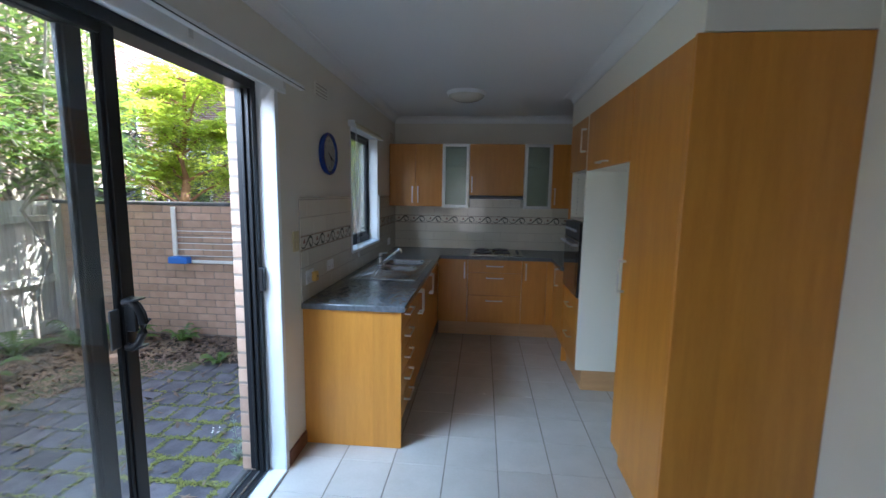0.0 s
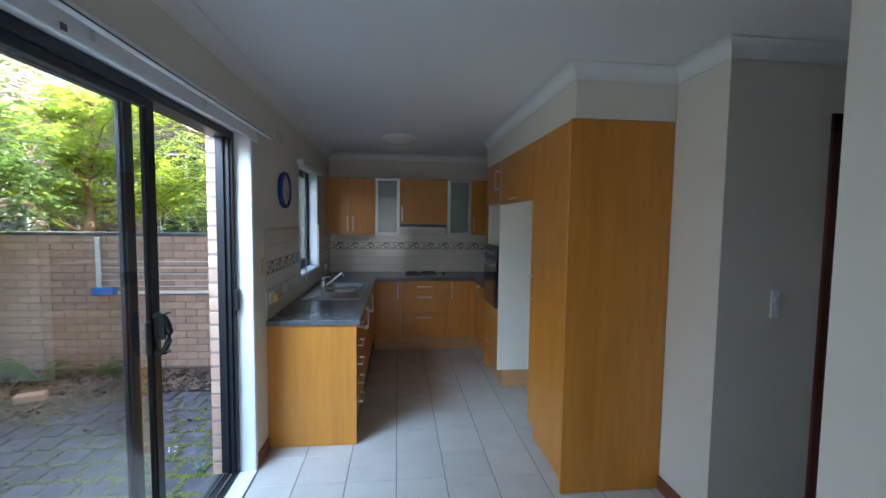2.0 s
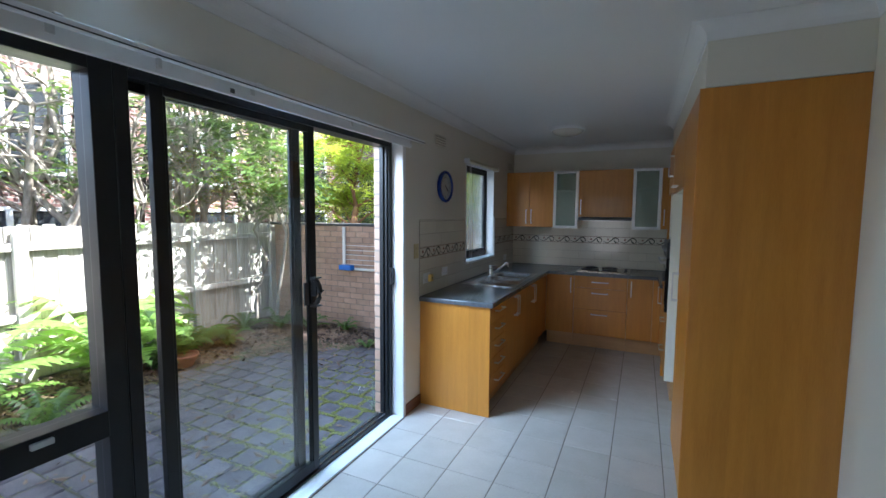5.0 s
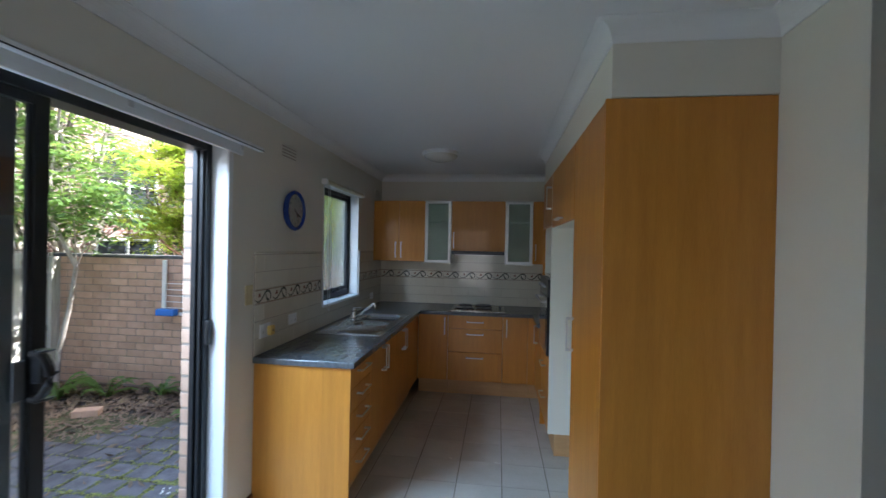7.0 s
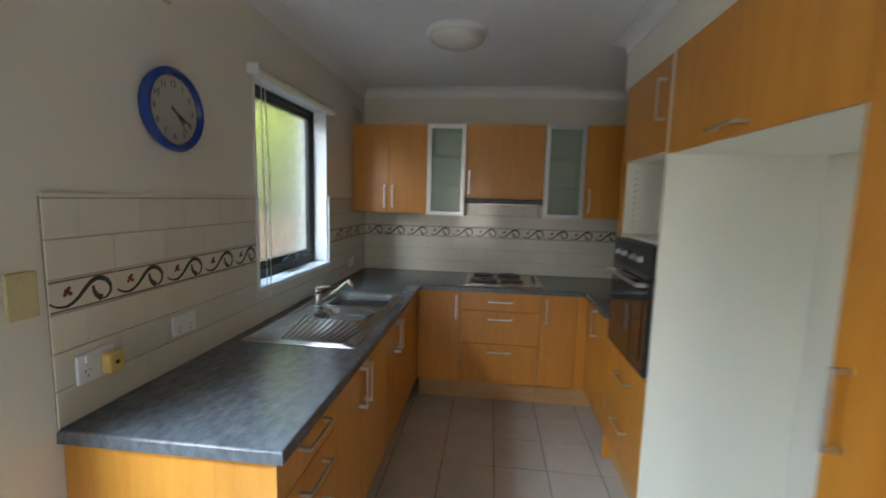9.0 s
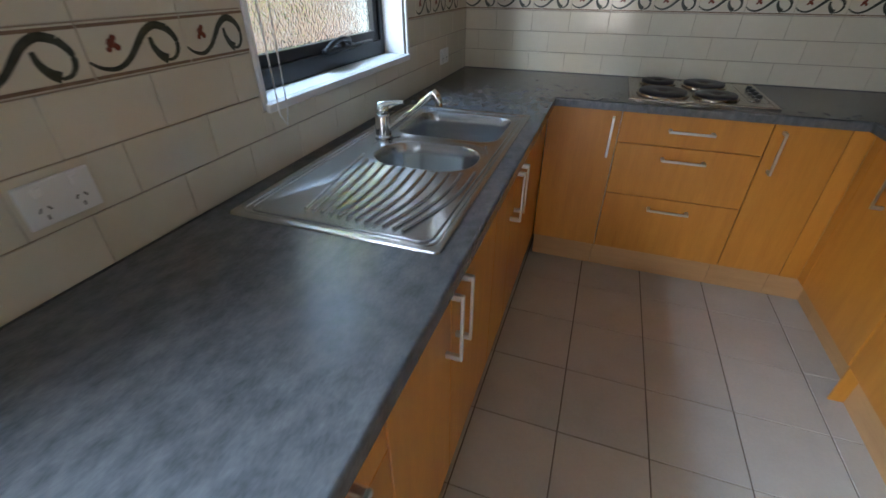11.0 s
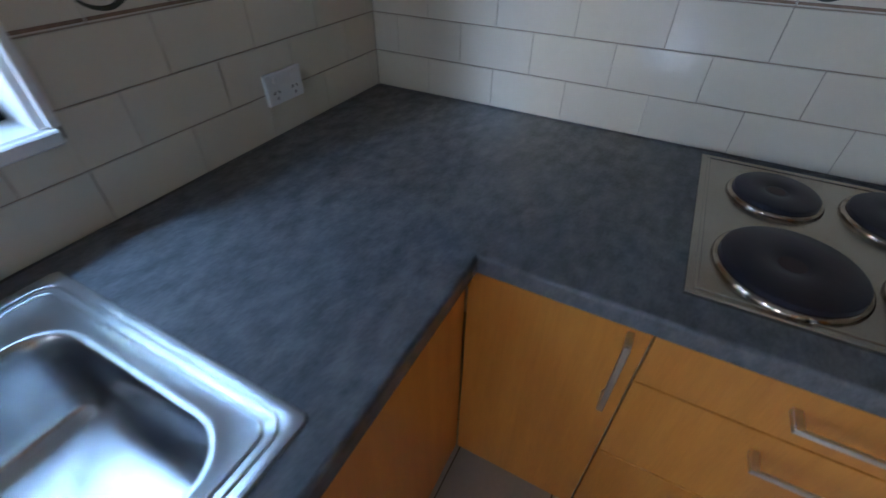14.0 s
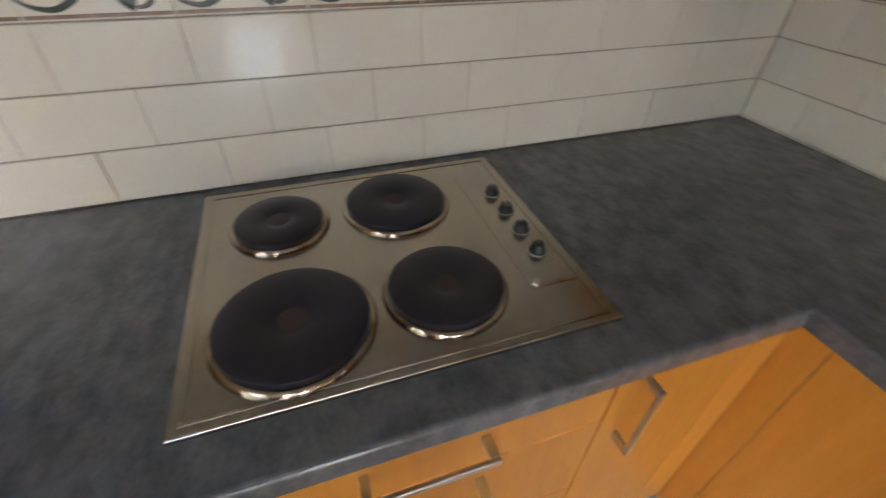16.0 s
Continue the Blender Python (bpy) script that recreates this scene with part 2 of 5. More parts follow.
M_MBROWN = material("brown_glaze_line", (0.30, 0.21, 0.15), 0.25, color2=(0.22, 0.15, 0.105), scale=30, amount=0.6)
M_FGROUT = material("dark_floor_grout", (0.17, 0.135, 0.105), 0.9, color2=(0.11, 0.088, 0.07), scale=5, fine=120, amount=0.6, bump=0.2)
M_GREY = material("dark_grey_enamel", (0.09, 0.09, 0.092), 0.4, color2=(0.07, 0.07, 0.072), scale=12, amount=0.4)
M_RING = material("heat_tinted_steel", (0.58, 0.51, 0.42), 0.10, 1.0, color2=(0.24, 0.18, 0.13), scale=16, fine=90, amount=0.6, rough_var=0.06)
M_KNOB = material("dull_silver_plastic", (0.34, 0.34, 0.34), 0.4, 0.6, color2=(0.28, 0.28, 0.28), scale=20, amount=0.4)
M_GLASS = glass_material("clear_glass", 0.0, (0.97, 0.99, 0.98))
M_OBSC = glass_material("obscure_glass", 0.10, (0.95, 0.98, 0.94), 0.6, 110)

# ---------------------------------------------------------------- mesh helpers


def bx(bm, x0, x1, y0, y1, z0, z1, b=0.0, seg=1):
    """A box with softened edges."""
    got = bmesh.ops.create_cube(bm, size=1.0, matrix=Matrix.LocRotScale(((x0 + x1) / 2, (y0 + y1) / 2, (z0 + z1) / 2), None, (abs(x1 - x0), abs(y1 - y0), abs(z1 - z0))))
    if b:
        edges = list({e for v in got["verts"] for e in v.link_edges})
        bmesh.ops.bevel(bm, geom=edges, offset=b, segments=seg, profile=0.5, affect="EDGES")
    return bm


def box(*a, b=0.0, seg=1):
    return bx(bmesh.new(), *a, b=b, seg=seg)


def cyl(bm, r, depth, m, seg=24, r2=None):
    bmesh.ops.create_cone(bm, cap_ends=True, segments=seg, radius1=r, radius2=r if r2 is None else r2, depth=depth, matrix=m)
    return bm


def lathe(bm, profile, m=None, seg=32):
    """Turn a profile of (radius, height) round the z axis."""
    m = m or Matrix()
    rings = []
    for r, h in profile:
        if r < 1e-5:
            rings.append([bm.verts.new(m @ Vector((0, 0, h)))])
        else:
            rings.append([bm.verts.new(m @ Vector((r * math.cos(2 * math.pi * i / seg), r * math.sin(2 * math.pi * i / seg), h))) for i in range(seg)])
    for a, c in zip(rings, rings[1:]):
        for i in range(seg):
            j = (i + 1) % seg
            vs = [a[i % len(a)], a[j % len(a)], c[j % len(c)], c[i % len(c)]]
            vs = [v for k, v in enumerate(vs) if v not in vs[:k]]
            if len(vs) > 2:
                bm.faces.new(vs)
    bmesh.ops.recalc_face_normals(bm, faces=bm.faces)
    return bm


def tube(bm, points, r, seg=8, r_end=None):
    """A round rod along points, tapering to r_end."""
    pts = [Vector(p) for p in points]
    rings = []
    for i, p in enumerate(pts):
        d = (pts[min(i + 1, len(pts) - 1)] - pts[max(i - 1, 0)]).normalized()
        q = d.to_track_quat("Z", "Y")
        rr = r + ((r_end if r_end is not None else r) - r) * i / max(1, len(pts) - 1)
        rings.append([bm.verts.new(p + q @ Vector((rr * math.cos(2 * math.pi * k / seg), rr * math.sin(2 * math.pi * k / seg), 0))) for k in range(seg)])
    for a, c in zip(rings, rings[1:]):
        for k in range(seg):
            bm.faces.new((a[k], a[(k + 1) % seg], c[(k + 1) % seg], c[k]))
    bm.faces.new(list(reversed(rings[0])))
    bm.faces.new(rings[-1])
    return bm


def mesh_of(name, bm, mat, smooth=False):
    me = bpy.data.meshes.new(name)
    bmesh.ops.recalc_face_normals(bm, faces=bm.faces)
    bm.to_mesh(me)
    bm.free()
    me.materials.append(mat)
    if smooth:
        for p in me.polygons:
            p.use_smooth = True
        me.set_sharp_from_angle(angle=radians(40))
    return me


def part(name, bm, mat, parent, label="", smooth=False):
    ob = new(name, mesh_of(name, bm, mat, smooth))
    ob.parent = parent
    return tagged(ob, label)


def solo(name, bm, mat, label, category, kind="", group="", smooth=False):
    return tagged(new(name, mesh_of(name, bm, mat, smooth)), label, category, group, kind)


def thing(name, label, category, x=0, y=0, z=0, rz=0, group="", kind=""):
    ob = new(name)
    ob.empty_display_size = 0.1
    ob.matrix_world = pose(x, y, z, 0, 0, rz)
    return tagged(ob, label, category, group, kind)


def structure(name, bm, mat, label, category="wall"):
    return solo(name, bm, mat, label, category, "structure")


# ---------------------------------------------------------------- the shell
CEIL = 2.45
WIN_Y0, WIN_Y1, WIN_Z0, WIN_Z1 = -1.76, -0.86, 1.085, 2.10
DOOR_Y0, DOOR_Y1, DOOR_H = -6.3, -3.0, 2.12
REAR = -8.4

wb = bmesh.new()
bx(wb, -0.25, 0, WIN_Y1, 0.0, 0, CEIL)
bx(wb, -0.25, 0, WIN_Y0, WIN_Y1, 0, WIN_Z0 - 0.02)
bx(wb, -0.25, 0, WIN_Y0, WIN_Y1, WIN_Z1, CEIL)
bx(wb, -0.11, 0, DOOR_Y1, WIN_Y0, 0, CEIL)
bx(wb, -0.11, 0, DOOR_Y0, DOOR_Y1, DOOR_H, CEIL)
bx(wb, -0.11, 0, REAR, DOOR_Y0, 0, CEIL)
wall_west = structure("wall_west", wb, M_WALL, "cream painted plaster wall with sliding door and kitchen window")
wall_north = structure("wall_north", box(-0.25, 2.7, 0, 0.2, 0, CEIL), M_WALL, "cream painted plaster wall at the kitchen end")
wall_east = structure("wall_east", box(2.455, 2.7, -3.787, 0, 0, CEIL), M_WALL, "cream painted plaster wall behind the tall cupboards")
structure("wall_nib", box(2.33, 2.455, -1.168, 0, 0, CEIL), M_WALL, "cream painted wall at the bench end")
wall_hall = structure("wall_hall", box(2.7, 3.02, -3.787, -3.65, 0, CEIL), M_WALL, "cream painted plaster wall in the shaded hallway")
structure("wall_hall_far", box(4.6, 4.8, -4.9, -3.5, 0, CEIL), M_WALL, "cream painted plaster wall closing the hallway")
structure("wall_hall_over_door", box(3.02, 4.6, -3.787, -3.65, 2.10, CEIL), M_WALL, "cream painted plaster wall above the hall door")
structure("wall_near", box(2.01, 4.8, REAR, -4.72, 0, CEIL), M_WALL, "pale cream painted wall beside the hallway opening")
rb = bmesh.new()
bx(rb, -0.11, 0.15, REAR - 0.2, REAR, 0, CEIL)
bx(rb, 1.15, 2.2, REAR - 0.2, REAR, 0, CEIL)
bx(rb, 0.15, 1.15, REAR - 0.2, REAR, 0, 0.35)
bx(rb, 0.15, 1.15, REAR - 0.2, REAR, 2.15, CEIL)
structure("wall_south", rb, M_WALL, "cream painted plaster wall with a window")
structure("ceiling", box(-0.25, 4.8, REAR - 0.2, 0.2, CEIL, CEIL + 0.15), M_CEIL, "flat white painted plaster ceiling", "ceiling")
structure("bulkhead", box(1.86, 2.33, -1.168, -1.05, 2.168, CEIL), M_WALL, "cream painted bulkhead end above the oven tower", "bulkhead")
structure("bulkhead", box(1.86, 2.455, -3.40, -1.168, 2.168, CEIL), M_WALL, "cream painted bulkhead above the tall cupboards", "bulkhead")


def cornice(name, a, c, n, e0=0.0, e1=0.0):
    """A cove cornice from a to c along a wall whose face looks towards n; e0, e1: mitre lengths at its ends."""
    a, c, n = Vector((*a, 0)), Vector((*c, 0)), Vector((*n, 0))
    d = (c - a).normalized()
    prof = [(0.0, CEIL - 0.075), (0.006, CEIL - 0.075), (0.006, CEIL - 0.066)]
    prof += [(0.006 + 0.06 * (1 - math.cos(k * math.pi / 12)), CEIL - 0.066 + 0.06 * math.sin(k * math.pi / 12)) for k in range(1, 7)]
    prof += [(0.075, CEIL - 0.006), (0.075, CEIL - 0.0005), (0.0, CEIL - 0.0005)]
    bm = bmesh.new()
    r0 = [bm.verts.new(a + n * u + d * (e0 * u) + Vector((0, 0, z))) for u, z in prof]
    r1 = [bm.verts.new(c + n * u + d * (e1 * u) + Vector((0, 0, z))) for u, z in prof]
    k = len(prof)
    for i in range(k):
        bm.faces.new((r0[i], r0[(i + 1) % k], r1[(i + 1) % k], r1[i]))
    bm.faces.new(r0), bm.faces.new(list(reversed(r1)))
    return solo(name, bm, M_CEIL, "white plaster cove cornice under the ceiling", "cornice", "structure")


cornice("trim_cornice_west", (0, REAR), (0, 0), (1, 0), 1, -1)
cornice("trim_cornice_north", (0, 0), (2.33, 0), (0, -1), 1, -1)
cornice("trim_cornice_east", (2.33, 0), (2.33, -1.05), (-1, 0), 1, -1)
cornice("trim_cornice_bulkhead_end", (2.33, -1.05), (1.86, -1.05), (0, 1), 1, 1)
cornice("trim_cornice_bulkhead", (1.86, -1.05), (1.86, -3.40), (-1, 0), -1, 1)
cornice("trim_cornice_bulkhead_front", (1.86, -3.40), (2.455, -3.40), (0, -1), -1, -1)
cornice("trim_cornice_return", (2.455, -3.40), (2.455, -3.787), (-1, 0), 1, 1)
cornice("trim_cornice_hall", (2.455, -3.787), (4.6, -3.787), (0, -1), -1, -1)
cornice("trim_cornice_near", (2.01, -4.72), (2.01, REAR), (-1, 0), -1, -1)
cornice("trim_cornice_hall_south", (4.6, -4.72), (2.01, -4.72), (0, 1), 1, 1)

# ---------------------------------------------------------------- kitchen cupboards
KICK, BASE_TOP = 0.168, 0.865


def handle(length, stand=0.032, r=0.005):
    """A square bow handle that runs along z and stands out along -y."""
    bm = bmesh.new()
    bx(bm, -0.0055, 0.0055, -stand - 0.007, -stand, -length / 2, length / 2, 0.0015)
    for s in (-1, 1):
        z = s * (length / 2 - 0.007)
        bx(bm, -0.0055, 0.0055, -stand, 0.0, z - 0.007, z + 0.007, 0.0012)
    return bm


HANDLE_LONG = mesh_of("handle", handle(0.18), M_HANDLE)


def add_handle(parent, x, y, z, flat=False):
    ob = new("handle", HANDLE_LONG)
    ob.parent = parent
    ob.matrix_basis = pose(x, y, z, 0, 90 if flat else 0, 0)
    return tagged(ob, "satin nickel bow handle")


def front(parent, name, x0, x1, z0, z1, y=0.0, t=0.018):
    """A door or drawer front in the plane y, its face towards -y."""
    g = 0.0015
    bm = box(x0 + g, x1 - g, y, y + t, z0 + g, z1 - g, b=0.0015)
    return part(name, bm, M_WOOD, parent)


def base_unit(label, w, x, y, rz, doors=(), drawers=(), depth=0.56, kick=True, group="base cupboards", side=0.865):
    """A floor cupboard, its front towards local -y; doors: (x0, x1, handle x); drawers: (z0, z1, handle z)."""
    u = thing("base_cabinet", label, "cabinet", x, y, 0, rz, group)
    bm = bmesh.new()
    bx(bm, 0, 0.016, 0.02, depth, KICK, side)
    bx(bm, w - 0.016, w, 0.02, depth, KICK, side)
    bx(bm, 0.016, w - 0.016, 0.02, depth, KICK, KICK + 0.016)
    bx(bm, 0.016, w - 0.016, depth - 0.01, depth, KICK + 0.016, BASE_TOP)
    part("body", bm, M_CARC, u, "white melamine carcass")
    part("plinth", box(0, w, 0.086, 0.102, 0.002, KICK - 0.002, b=0.001), M_KICK, u, "dull pinkish beech kickboard")
    for x0, x1, hx in doors:
        d = front(u, "door", x0, x1, KICK, BASE_TOP)
        add_handle(d, hx, 0.0, BASE_TOP - 0.12)
    for z0, z1, hz in drawers:
        d = front(u, "drawer_front", 0, w, z0, z1)
        add_handle(d, w / 2, 0.0, hz, True)
    return u


# run under the window: fronts look towards +x, so the local x axis runs along world +y
RZ = 90
end_panel = thing("end_panel", "beech veneer panel closing the end of the bench", "panel", 0.0, -2.735, 0)
for k in range(7):
    part("board", box(0.004 + 0.0855 * k, 0.0895 + 0.0855 * k, 0.0, 0.018, 0.002, BASE_TOP), M_WOOD, end_panel)
part("edge_strip", box(0.6026, 0.6038, 0.0, 0.018, 0.002, BASE_TOP), M_WOOD, end_panel)
zs = [KICK + (BASE_TOP - KICK) * k / 5 for k in range(6)]
base_unit("beech drawer cupboard with five shallow drawers", 0.40, 0.60, -2.716, RZ, drawers=[(zs[k], zs[k + 1], zs[k] + 0.09) for k in range(5)])
base_unit("beech two-door base cupboard under the bench", 0.72, 0.60, -2.315, RZ, doors=[(0, 0.31, 0.275), (0.31, 0.72, 0.345)])
base_unit("beech two-door base cupboard under the sink", 0.996, 0.60, -1.594, RZ, doors=[(0, 0.25, 0.215), (0.25, 0.996, 0.285)], side=0.70)
# run under the hob: fronts look towards -y
base_unit("narrow beech base cupboard beside the hob drawers", 0.320, 0.602, -0.60, 0, doors=[(0, 0.320, 0.288)])
base_unit("beech drawer cupboard with three drawers under the hob", 0.578, 0.923, -0.60, 0, drawers=[(0.722, BASE_TOP, 0.797), (0.472, 0.722, 0.668), (KICK, 0.472, 0.42)])
base_unit("narrow beech base cupboard at the bench corner", 0.26, 1.502, -0.60, 0, doors=[(0, 0.26, 0.040)])
# run under the oven side: fronts look towards -x, so the local x axis runs along world -y
base_unit("beech base cupboard beside the oven tower", 0.50, 1.838, -0.66, -90, doors=[(0, 0.50, 0.20)])
filler2 = thing("corner_filler", "beech filler strip in the inner bench corner", "panel", 1.763, -0.60, 0)
part("panel", box(0.0, 0.0745, 0.0, 0.018, KICK, BASE_TOP, b=0.001), M_WOOD, filler2)
part("panel", box(0.0745, 0.0925, -0.06, 0.0, KICK, BASE_TOP, b=0.001), M_WOOD, filler2)
part("plinth", box(0.0, 0.160, 0.086, 0.102, 0.002, KICK - 0.002), M_KICK, filler2)
part("plinth", box(0.1605, 0.1765, -0.06, 0.102, 0.002, KICK - 0.002), M_KICK, filler2)

# worktop: one U-shaped slab with a rounded front edge
TOP_Z = 0.90


def slab(outline, z0, z1, r=0.008):
    bm = bmesh.new()
    f = bm.faces.new([bm.verts.new((x, y, z0)) for x, y in outline])
    bmesh.ops.recalc_face_normals(bm, faces=[f])
    got = bmesh.ops.extrude_face_region(bm, geom=[f])
    up = [v for v in got["geom"] if isinstance(v, bmesh.types.BMVert)]
    bmesh.ops.translate(bm, verts=up, vec=(0, 0, z1 - z0))
    bmesh.ops.recalc_face_normals(bm, faces=bm.faces)
    edges = [e for e in bm.edges if all(abs(v.co.z - z1) < 1e-5 for v in e.verts)]
    bmesh.ops.bevel(bm, geom=edges, offset=r, segments=4, profile=0.5, affect="EDGES")
    return bm


worktop = thing("worktop", "dark slate-look laminate worktop with rolled edge", "worktop", 0, 0, 0)


def cut(ob, cutters):
    """Cut holes into a mesh object and keep the result as plain mesh."""
    helpers = []
    for bm in cutters:
        me = bpy.data.meshes.new("cutter")
        bmesh.ops.recalc_face_normals(bm, faces=bm.faces)
        bm.to_mesh(me)
        bm.free()
        h = new("cutter", me)
        helpers.append(h)
        mod = ob.modifiers.new("cut", "BOOLEAN")
        mod.operation, mod.object, mod.solver = "DIFFERENCE", h, "EXACT"
    deps = bpy.context.evaluated_depsgraph_get()
    me = bpy.data.meshes.new_from_object(ob.evaluated_get(deps))
    ob.modifiers.clear()
    ob.data = me
    for h in helpers:
        bpy.data.objects.remove(h)


EDGE, EDGE_X = 0.622, 0.628
outline = [(0.002, -2.75), (EDGE_X, -2.75), (EDGE_X, -EDGE), (1.802, -EDGE), (1.802, -1.165), (2.325, -1.165), (2.325, -0.002), (0.002, -0.002)]
slab_part = part("slab", slab(outline, 0.864, TOP_Z), M_TOP, worktop)
cut(slab_part, [box(0.085, 0.545, -1.925, -1.0, 0.8, 1.0), box(0.96, 1.50, -0.53, -0.07, 0.8, 1.0)])

part("sealant_strip", box(0.0072, 0.0115, -2.745, -0.012, TOP_Z, TOP_Z + 0.003, b=0.001), M_GREY, worktop, "dark sealant line along the tiles")
part("sealant_strip", box(0.0116, 2.318, -0.0115, -0.0072, TOP_Z, TOP_Z + 0.003, b=0.001), M_GREY, worktop, "dark sealant line along the tiles")

# oven tower, fridge recess, pantry: fronts look towards -x
tower = thing("oven_tower", "tall beech and white oven cabinet with an open niche", "cabinet", 1.84, -1.17, 0, -90)
part("end_panel", box(-0.004, 0.004, 0.0, 0.60, 0.002, 2.16), M_WOOD, tower)
part("side_panel", box(0.0045, 0.0175, 0.02, 0.60, KICK, 2.16), M_CARC, tower, "white melamine side")
part("side_panel", box(0.592, 0.61, 0.0, 0.6145, KICK, 2.16, b=0.001), M_CARC, tower, "white melamine side")
for z in (KICK, 0.735, 1.352, 1.752, 2.144):
    part("shelf", box(0.0181, 0.5919, 0.02, 0.59, z, z + 0.016), M_CARC, tower, "white melamine shelf")
part("back_panel", box(0.0181, 0.5919, 0.591, 0.60, KICK, 2.16), M_CARC, tower, "white melamine back")
holes = bmesh.new()
for side in (0.0185, 0.5915):
    for yy in (0.07, 0.52):
        for k in range(10):
            cyl(holes, 0.0035, 0.002, pose(side, yy, 1.40 + 0.034 * k, 0, 90, 0), 8)
tagged(part("shelf_holes", holes, M_BLACK, tower, "rows of small shelf pin holes"), kind="stuff")
part("plinth", box(0, 0.605, 0.05, 0.60, 0.002, KICK - 0.002), M_KICK, tower)
for z0, z1, hz in ((KICK, 0.44, 0.37), (0.44, 0.735, 0.63)):
    add_handle(front(tower, "drawer_front", 0, 0.592, z0, z1), 0.30, 0, hz, True)
add_handle(front(tower, "door", 0, 0.592, 1.76, 2.16), 0.54, 0, 1.98)

oven = thing("oven", "black built-in electric oven with glass door", "oven", 1.84, -1.17, 0.755, -90)
part("body", box(0.022, 0.588, 0.006, 0.55, 0, 0.59, b=0.002), M_BLACK, oven)
door = part("door", box(0.02, 0.59, -0.022, 0.004, 0.0, 0.455, b=0.004, seg=2), M_OVENGLASS, oven, "black glass oven door")
part("window", box(0.075, 0.535, -0.0245, -0.0215, 0.06, 0.36, b=0.001), M_OVENGLASS, door)
hb = bmesh.new()
tube(hb, [(0.06, -0.060, 0.415), (0.55, -0.060, 0.415)], 0.009, 12)
for x in (0.075, 0.535):
    bx(hb, x - 0.012, x + 0.012, -0.058, -0.02, 0.405, 0.425, 0.003)
part("handle", hb, M_HANDLE, door, "satin steel bar handle", True)
panel = part("control_panel", box(0.02, 0.59, -0.02, 0.004, 0.458, 0.592, b=0.003), M_BLACK, oven)
for x in (0.14, 0.235, 0.375, 0.47):
    kb = lathe(bmesh.new(), [(0, -0.024), (0.011, -0.024), (0.013, -0.021), (0.015, -0.004), (0.018, 0.0), (0, 0.0)], pose(x, -0.021, 0.525, -90 + 180, 0, 0) @ pose(0, 0, 0, 180, 0, 0), 20)
    part("knob", kb, M_KNOB, panel, "round dull silver oven knob", True)
part("display", box(0.275, 0.335, -0.0215, -0.0195, 0.505, 0.545), M_OVENGLASS, panel)

over = thing("overhead_cabinet", "beech lift-up cupboard above the empty fridge space", "cabinet", 1.84, -1.782, 1.745, -90)
part("body", box(0.0, 0.955, 0.02, 0.60, 0, 0.415), M_CARC, over, "white melamine carcass")
add_handle(front(over, "door", 0, 0.955, 0.0, 0.415), 0.47, 0, 0.035, True)

pantry = thing("pantry_cabinet", "tall beech pantry cupboard beside the fridge space", "cabinet", 1.84, -2.74, 0, -90)
bm = bmesh.new()
bx(bm, 0.0, 0.018, 0.02, 0.598, KICK, 2.16)
bx(bm, 0.018, 0.636, 0.02, 0.598, KICK, KICK + 0.016)
bx(bm, 0.018, 0.636, 0.02, 0.598, 2.144, 2.16)
bx(bm, 0.018, 0.636, 0.585, 0.598, KICK + 0.016, 2.144)
part("body", bm, M_CARC, pantry, "white melamine carcass")
part("side_panel", box(0.637, 0.655, 0.0, 0.6145, 0.002, 2.165, b=0.001), M_WOOD, pantry)
part("plinth", box(0.0, 0.636, 0.05, 0.065, 0.002, KICK - 0.002), M_WOOD, pantry)
part("plinth", box(0.0, 0.016, 0.066, 0.598, 0.002, KICK - 0.002), M_WOOD, pantry)
add_handle(front(pantry, "door", 0.0, 0.636, KICK - 0.02, 2.16), 0.05, 0, 1.13)

# wall cupboards over the bench
UY, UZ1 = -0.34, 2.105


def wall_unit(label, x0, x1, z0, doors):
    u = thing("wall_cabinet", label, "cabinet", x0, UY, z0, 0, "wall cupboards")
    w, h = x1 - x0, UZ1 - z0
    part("body", box(0.001, w - 0.001, 0.02, 0.338, 0, h), M_WOOD, u)
    for a, c, hx, hz in doors:
        d = front(u, "door", a, c, 0.0, h)
        add_handle(d, hx, 0, hz)
    return u


